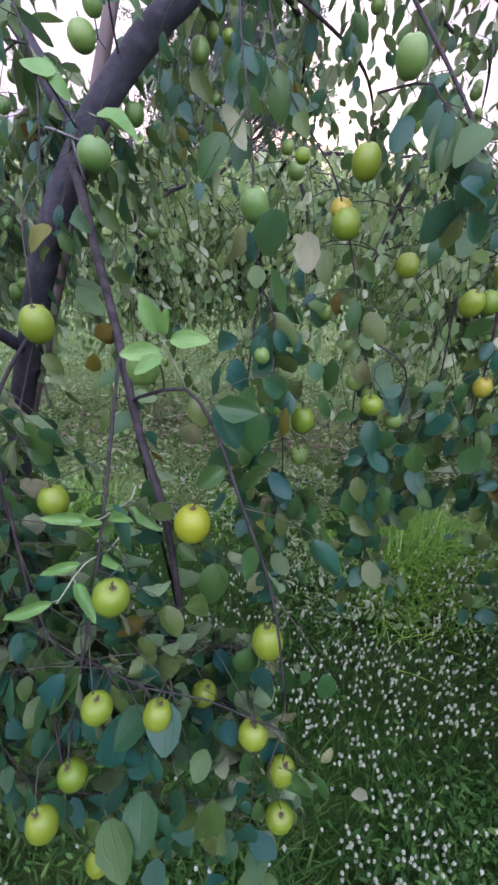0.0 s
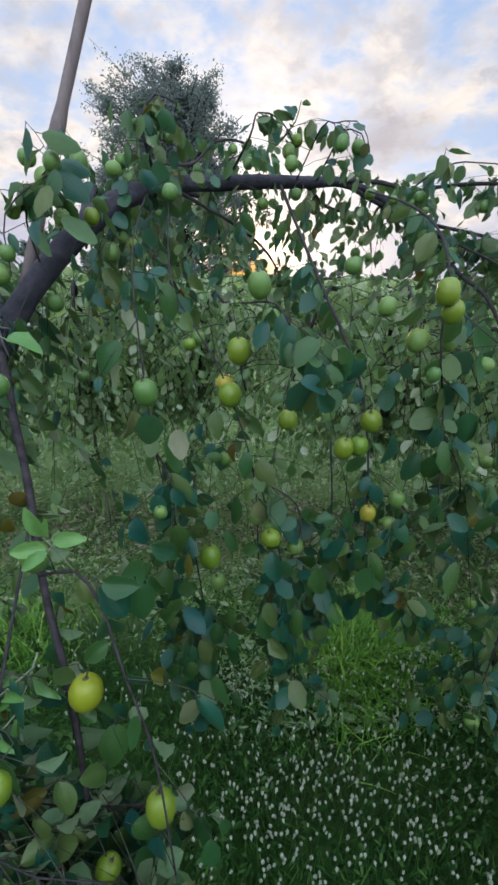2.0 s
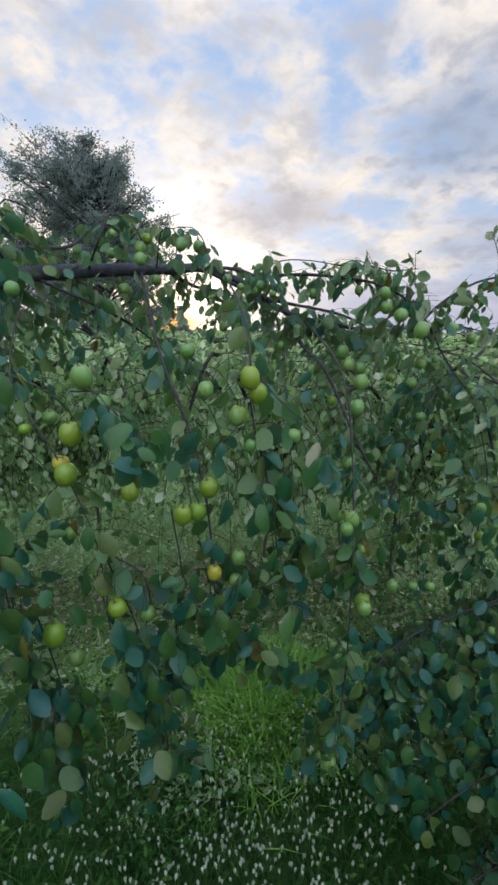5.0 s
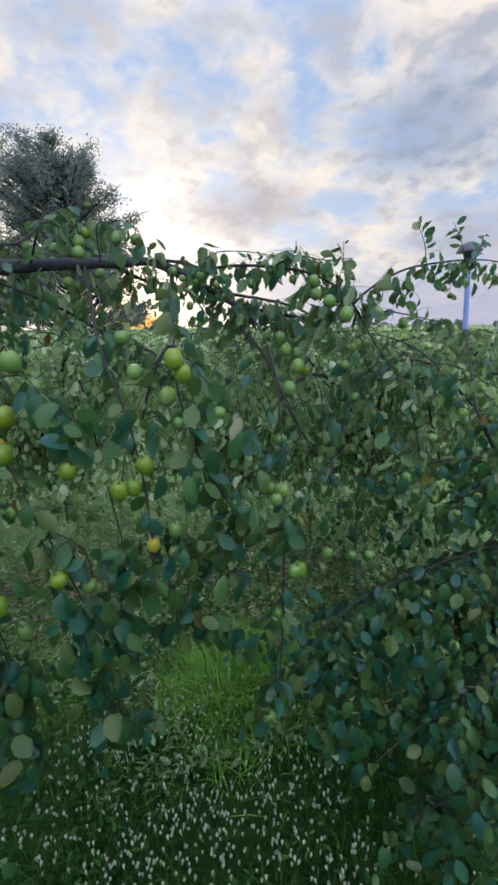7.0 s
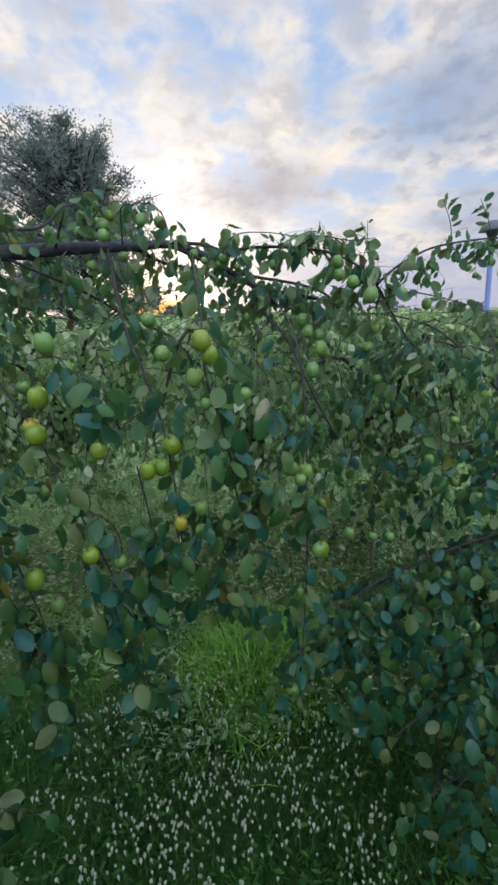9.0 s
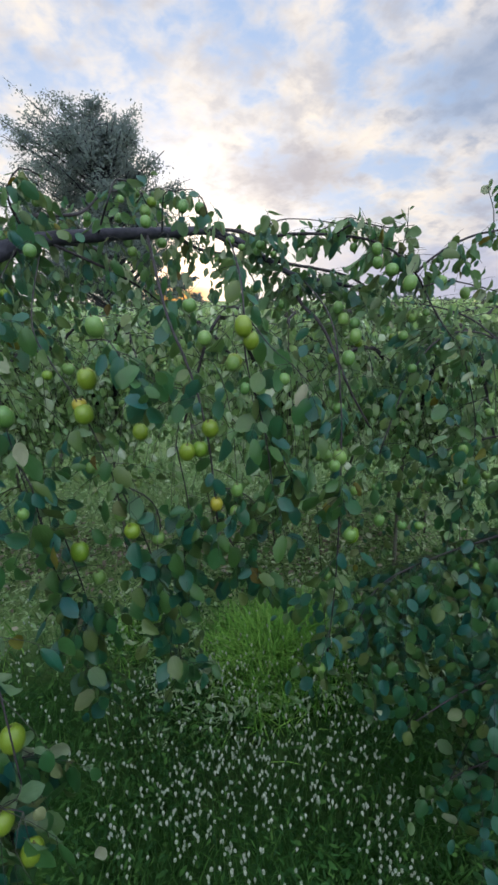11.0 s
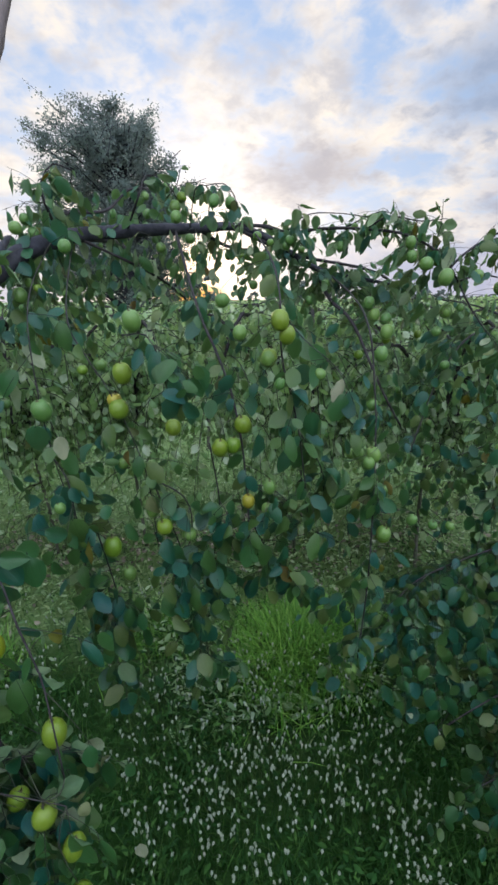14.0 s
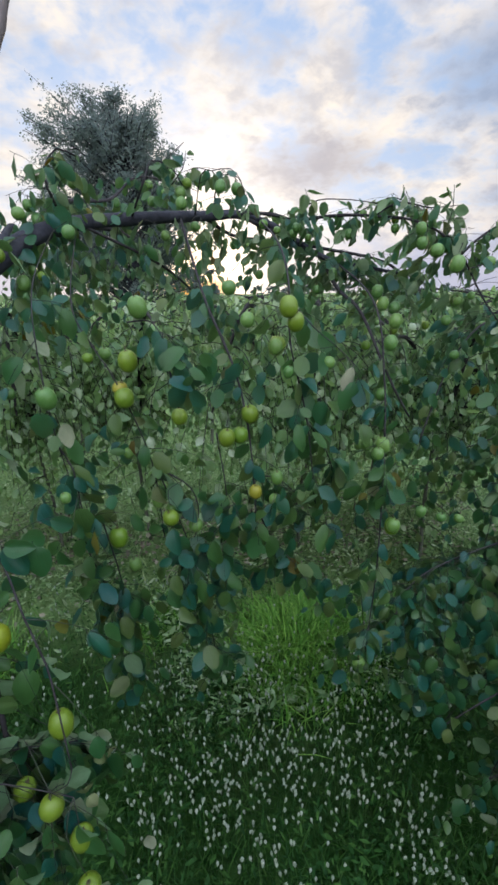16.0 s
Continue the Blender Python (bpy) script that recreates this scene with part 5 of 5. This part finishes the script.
# ---------------- grass, weeds, flowers, litter ----------------
def blades(name, roots, rng, length, width, lean, mat, parent):
    """Bent grass blades, each a tapering folded strip."""
    vs, fs = [], []
    for k, (x, y, s) in enumerate(roots):
        a, h = rng.uniform(0, 2 * math.pi), s * rng.uniform(*length)
        b = rng.uniform(*lean)
        w = width * rng.uniform(0.7, 1.3)
        dx, dy = math.cos(a), math.sin(a)
        o = len(vs)
        for t, q in ((0, 1.0), (0.4, 0.9), (0.75, 0.55), (1.0, 0.06)):
            off, z = b * h * t * t, h * t * (1 - 0.35 * b * t)
            vs.append((x + dx * off - dy * w * q, y + dy * off + dx * w * q, z))
            vs.append((x + dx * off + dy * w * q, y + dy * off - dx * w * q, z))
        fs += [(o + i, o + i + 1, o + i + 3, o + i + 2) for i in (0, 2, 4)]
    return part(name, mesh_from(name, vs, fs, [mat]), parent, kind="stuff")


def grass_cover():
    rng = random.Random(17)
    lawn = thing("grass", (0, 0, 0), "uneven green grass between the orchard trees", "grass", kind="stuff")
    roots = []
    while len(roots) < 30000:
        y = 0.1 + 5.2 * rng.random() ** 1.3
        x = rng.uniform(-0.9, 1.15) * (y + 0.9) + 0.15
        d = noise.noise((x * 1.7, y * 1.7, 3.0))
        if rng.random() < 0.55 + 0.9 * d:
            roots.append((x, y, 0.75 + 0.7 * max(d, -0.4)))
    for _ in range(12000):
        roots.append((rng.uniform(-4.5, 6.0), rng.uniform(-2.5, 6.0), 0.7 + 0.4 * rng.random()))
    # near blades take the shade-darkened colour, farther ones the light-paled meadow
    low, tall = [], []
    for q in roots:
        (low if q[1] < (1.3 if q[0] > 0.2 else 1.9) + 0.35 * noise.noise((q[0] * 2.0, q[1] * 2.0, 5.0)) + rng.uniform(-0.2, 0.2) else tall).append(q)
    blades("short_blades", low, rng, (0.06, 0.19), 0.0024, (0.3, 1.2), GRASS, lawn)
    blades("meadow_blades", tall, rng, (0.05, 0.15), 0.0042, (0.3, 1.2), LIT_MEADOW, lawn)
    roots = []
    for _ in range(12000):
        y = rng.uniform(4.2, 11)
        roots.append((rng.uniform(-0.75, 1.1) * y, y, 1.0))
    blades("far_blades", roots, rng, (0.05, 0.13), 0.011, (0.6, 1.3), LIT_MEADOW, lawn)
    for cx, cy, r, n, h, label in ((0.80, 1.48, 0.22, 2300, (0.12, 0.38), "lush bright green grass tuft among the weeds"), (0.97, 1.58, 0.22, 1700, (0.12, 0.38), "bright green grass tuft in the weeds"), (1.30, 1.50, 0.20, 700, (0.14, 0.32), "bright green grass tuft in the weeds"),
                                   (0.10, 1.85, 0.20, 420, (0.10, 0.24), "thin bright grass tuft in the weeds"), (-0.90, 1.75, 0.22, 500, (0.16, 0.34), "bright green grass tuft by the trunk"), (2.05, 1.05, 0.16, 500, (0.16, 0.34), "bright green grass tuft under the bushy tree")):
        tuft = thing("grass_tuft", (0, 0, 0), label, "grass", "grass tufts", "stuff")
        # tallest in the middle, thinning out at the edge
        roots = []
        for _ in range(n):
            dx, dy = rng.gauss(0, r * 0.75), rng.gauss(0, r * 0.75)
            roots.append((cx + dx, cy + dy, 0.55 + 0.55 * math.exp(-(dx * dx + dy * dy) / (0.9 * r * r))))
        blades("long_blades", roots, rng, h, 0.0036, (0.2, 1.0), TUFT, tuft)


grass_cover()


def flower_spots(rng, count):
    out = []
    while len(out) < count:
        x, y = rng.uniform(-0.75, 1.75), rng.uniform(0.25, 2.2)
        d = 1.0 if 0.0 < x < 1.15 and y < 1.40 else 0.22
        d *= 0.16 + 1.2 * max(0, 0.25 + 1.3 * noise.noise((x * 3.1, y * 3.1, 7.0))) * max(0.04, 0.35 + 2.4 * noise.noise((x * 9.0, y * 9.0, 2.0)))
        if y > 1.4:
            d *= 0.7
        if rng.random() < d:
            out.append((x, y))
    return out


def flower_weeds():
    rng = random.Random(29)
    patch = thing("flowering_weeds", (0, 0, 0), "low weeds with small white globe flower heads", "weeds")
    # one flower: a fluffy oval head of small bracts on a thin stem
    stem_v, stem_f = tube(spline([(0, 0, 0), (0.012, 0.004, 0.09), (0.0, 0.0, 0.2)], 0.05), 0.0014, 0.001, 4)
    meshes = []
    for k in range(4):
        head = []
        core, cf = lathe([(0.0006, 0.194), (0.0045, 0.198), (0.0058, 0.206), (0.0050, 0.214), (0.0006, 0.219)], 8)
        head.append((core, cf))
        for i in range(18):
            a, h = i * 2.4, 0.196 + 0.021 * i / 18
            r = 0.0062 * math.sin(math.pi * min(0.96, (0.14 + 0.8 * i / 18)))
            o, up = np.array((r * 0.7 * math.cos(a), r * 0.7 * math.sin(a), h)), np.array((math.cos(a) * 0.0036, math.sin(a) * 0.0036, 0.0032 + rng.uniform(0, 0.0015)))
            s = np.array((-math.sin(a), math.cos(a), 0)) * 0.0016
            head.append((np.array((o - s, o + s, o + up + s * 0.3, o + up - s * 0.3)), np.array([(0, 1, 2, 3)])))
        hv, hf = join(head)
        hv = (hv - (0, 0, 0.194)) * (1.05, 1.05, 0.80) + (0, 0, 0.194)
        neck, nf = tube(np.array([(0, 0, 0.184), (0, 0, 0.190), (0, 0, 0.198)]), 0.0014, 0.0032, 6)
        hv, hf = join([(hv, hf), (neck, nf)])
        v, f = join([(stem_v, stem_f), (hv, hf)])
        idx = np.concatenate([np.zeros(len(stem_f), int), np.ones(len(hf), int)])
        meshes.append((v, f, idx, mesh_from("flower", v, f, [WEED, PETAL], idx)))
    spots = flower_spots(rng, 1550)
    spots.sort(key=lambda p: (p[0] - 0.55) ** 2 + (p[1] - 0.8) ** 2)
    vs, fs, ix, o = [], [], [], 0
    for i, (x, y) in enumerate(spots):
        v, f, idx, me = meshes[rng.randrange(4)]
        s = rng.uniform(0.6, 1.25)
        m = pose(x, y, 0.10 * s - 0.03, rng.uniform(-16, 16), rng.uniform(-16, 16), rng.uniform(0, 360)) @ Matrix.Scale(0.47 + 0.28 * s, 4)
        if i < 280:
            ob = part("flower", me, patch)
            ob.matrix_basis = m
        else:
            a = np.array(m)
            vs.append(v @ a[:3, :3].T + a[:3, 3])
            fs.append(f + o)
            ix.append(idx)
            o += len(v)
    part("flowers", mesh_from("flowers", np.vstack(vs), np.vstack(fs), [WEED, PETAL], np.concatenate(ix)), patch, kind="stuff")
    leaves = []
    for _ in range(36000):
        y = 0.1 + 3.0 * rng.random() ** 1.2
        x = rng.uniform(-0.8, 1.05) * (y + 0.9) + 0.15
        d = noise.noise((x * 2.3, y * 2.3, 9.0))
        if rng.random() > 0.6 + d:
            continue
        z = rng.uniform(0.02, 0.17) * (1 + 0.5 * d)
        a = rng.uniform(0, 2 * math.pi)
        leaves.append(((x, y, z), (math.cos(a), math.sin(a), rng.uniform(-0.1, 0.8)), (rng.gauss(0, 0.4), rng.gauss(0, 0.4), 1), rng.uniform(0.014, 0.038), 0))
    # leafy weeds of the meadow between the rows
    meadow = []
    for _ in range(29000):
        y = 1.15 + 4.6 * rng.random() ** 1.4
        x = rng.uniform(-0.75, 1.0) * (y + 0.9) + 0.15
        d = noise.noise((x * 1.9, y * 1.9, 21.0))
        if rng.random() > 0.55 + d or (x < 0.15 and y < 1.7):
            continue
        a = rng.uniform(0, 2 * math.pi)
        meadow.append(((x, y, rng.uniform(0.03, 0.16) * (1 + 0.8 * d)), (math.cos(a), math.sin(a), rng.uniform(-0.2, 0.8)), (rng.gauss(0, 0.5), rng.gauss(0, 0.5), 1), rng.uniform(0.022, 0.060), 0))
    # the light-paled leaf colour gives the meadow its silver flecks
    joined_leaves("meadow_leaves", meadow, WEED_LEAVES, [LIT_FAR_LEAF], patch, (0, 0, 0), kinds=False)
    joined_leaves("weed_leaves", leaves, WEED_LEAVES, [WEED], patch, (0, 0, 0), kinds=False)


flower_weeds()


def litter():
    rng = random.Random(37)
    heap = thing("dry_litter", (0, 0, 0), "brown fallen leaves and dry pruned twigs on the soil", "litter", kind="stuff")
    leaves, sticks = [], []
    for cx, cy, r, n in ((0.65, 2.8, 0.45, 420), (-0.75, 2.9, 0.5, 420), (2.0, 2.5, 0.6, 420)):
        for _ in range(n):
            x, y, a = rng.gauss(cx, r), rng.gauss(cy, r * 0.6), rng.uniform(0, 2 * math.pi)
            leaves.append(((x, y, rng.uniform(0.02, 0.09)), (math.cos(a), math.sin(a), rng.gauss(0, 0.3)), (rng.gauss(0, 0.5), rng.gauss(0, 0.5), 1), rng.uniform(0.025, 0.05), 0))
        for _ in range(n // 12):
            x, y, a, q = rng.gauss(cx, r), rng.gauss(cy, r * 0.6), rng.uniform(0, 2 * math.pi), rng.uniform(0.1, 0.3)
            p = np.array((x, y, rng.uniform(0.03, 0.10)))
            d = np.array((math.cos(a), math.sin(a), rng.uniform(-0.1, 0.2)))
            sticks.append(tube(spline([p, p + d * q * 0.5 + np.array((0, 0, 0.02)), p + d * q], 0.06), 0.003, 0.0015, 4))
    joined_leaves("fallen_leaves", leaves, ROW_LEAVES, [SOIL_PATCH], heap, (0, 0, 0), kinds=False)
    v, f = join(sticks)
    part("dry_twigs", mesh_from("dry_twigs", v, f, [SOIL_PATCH]), heap, kind="stuff")


litter()
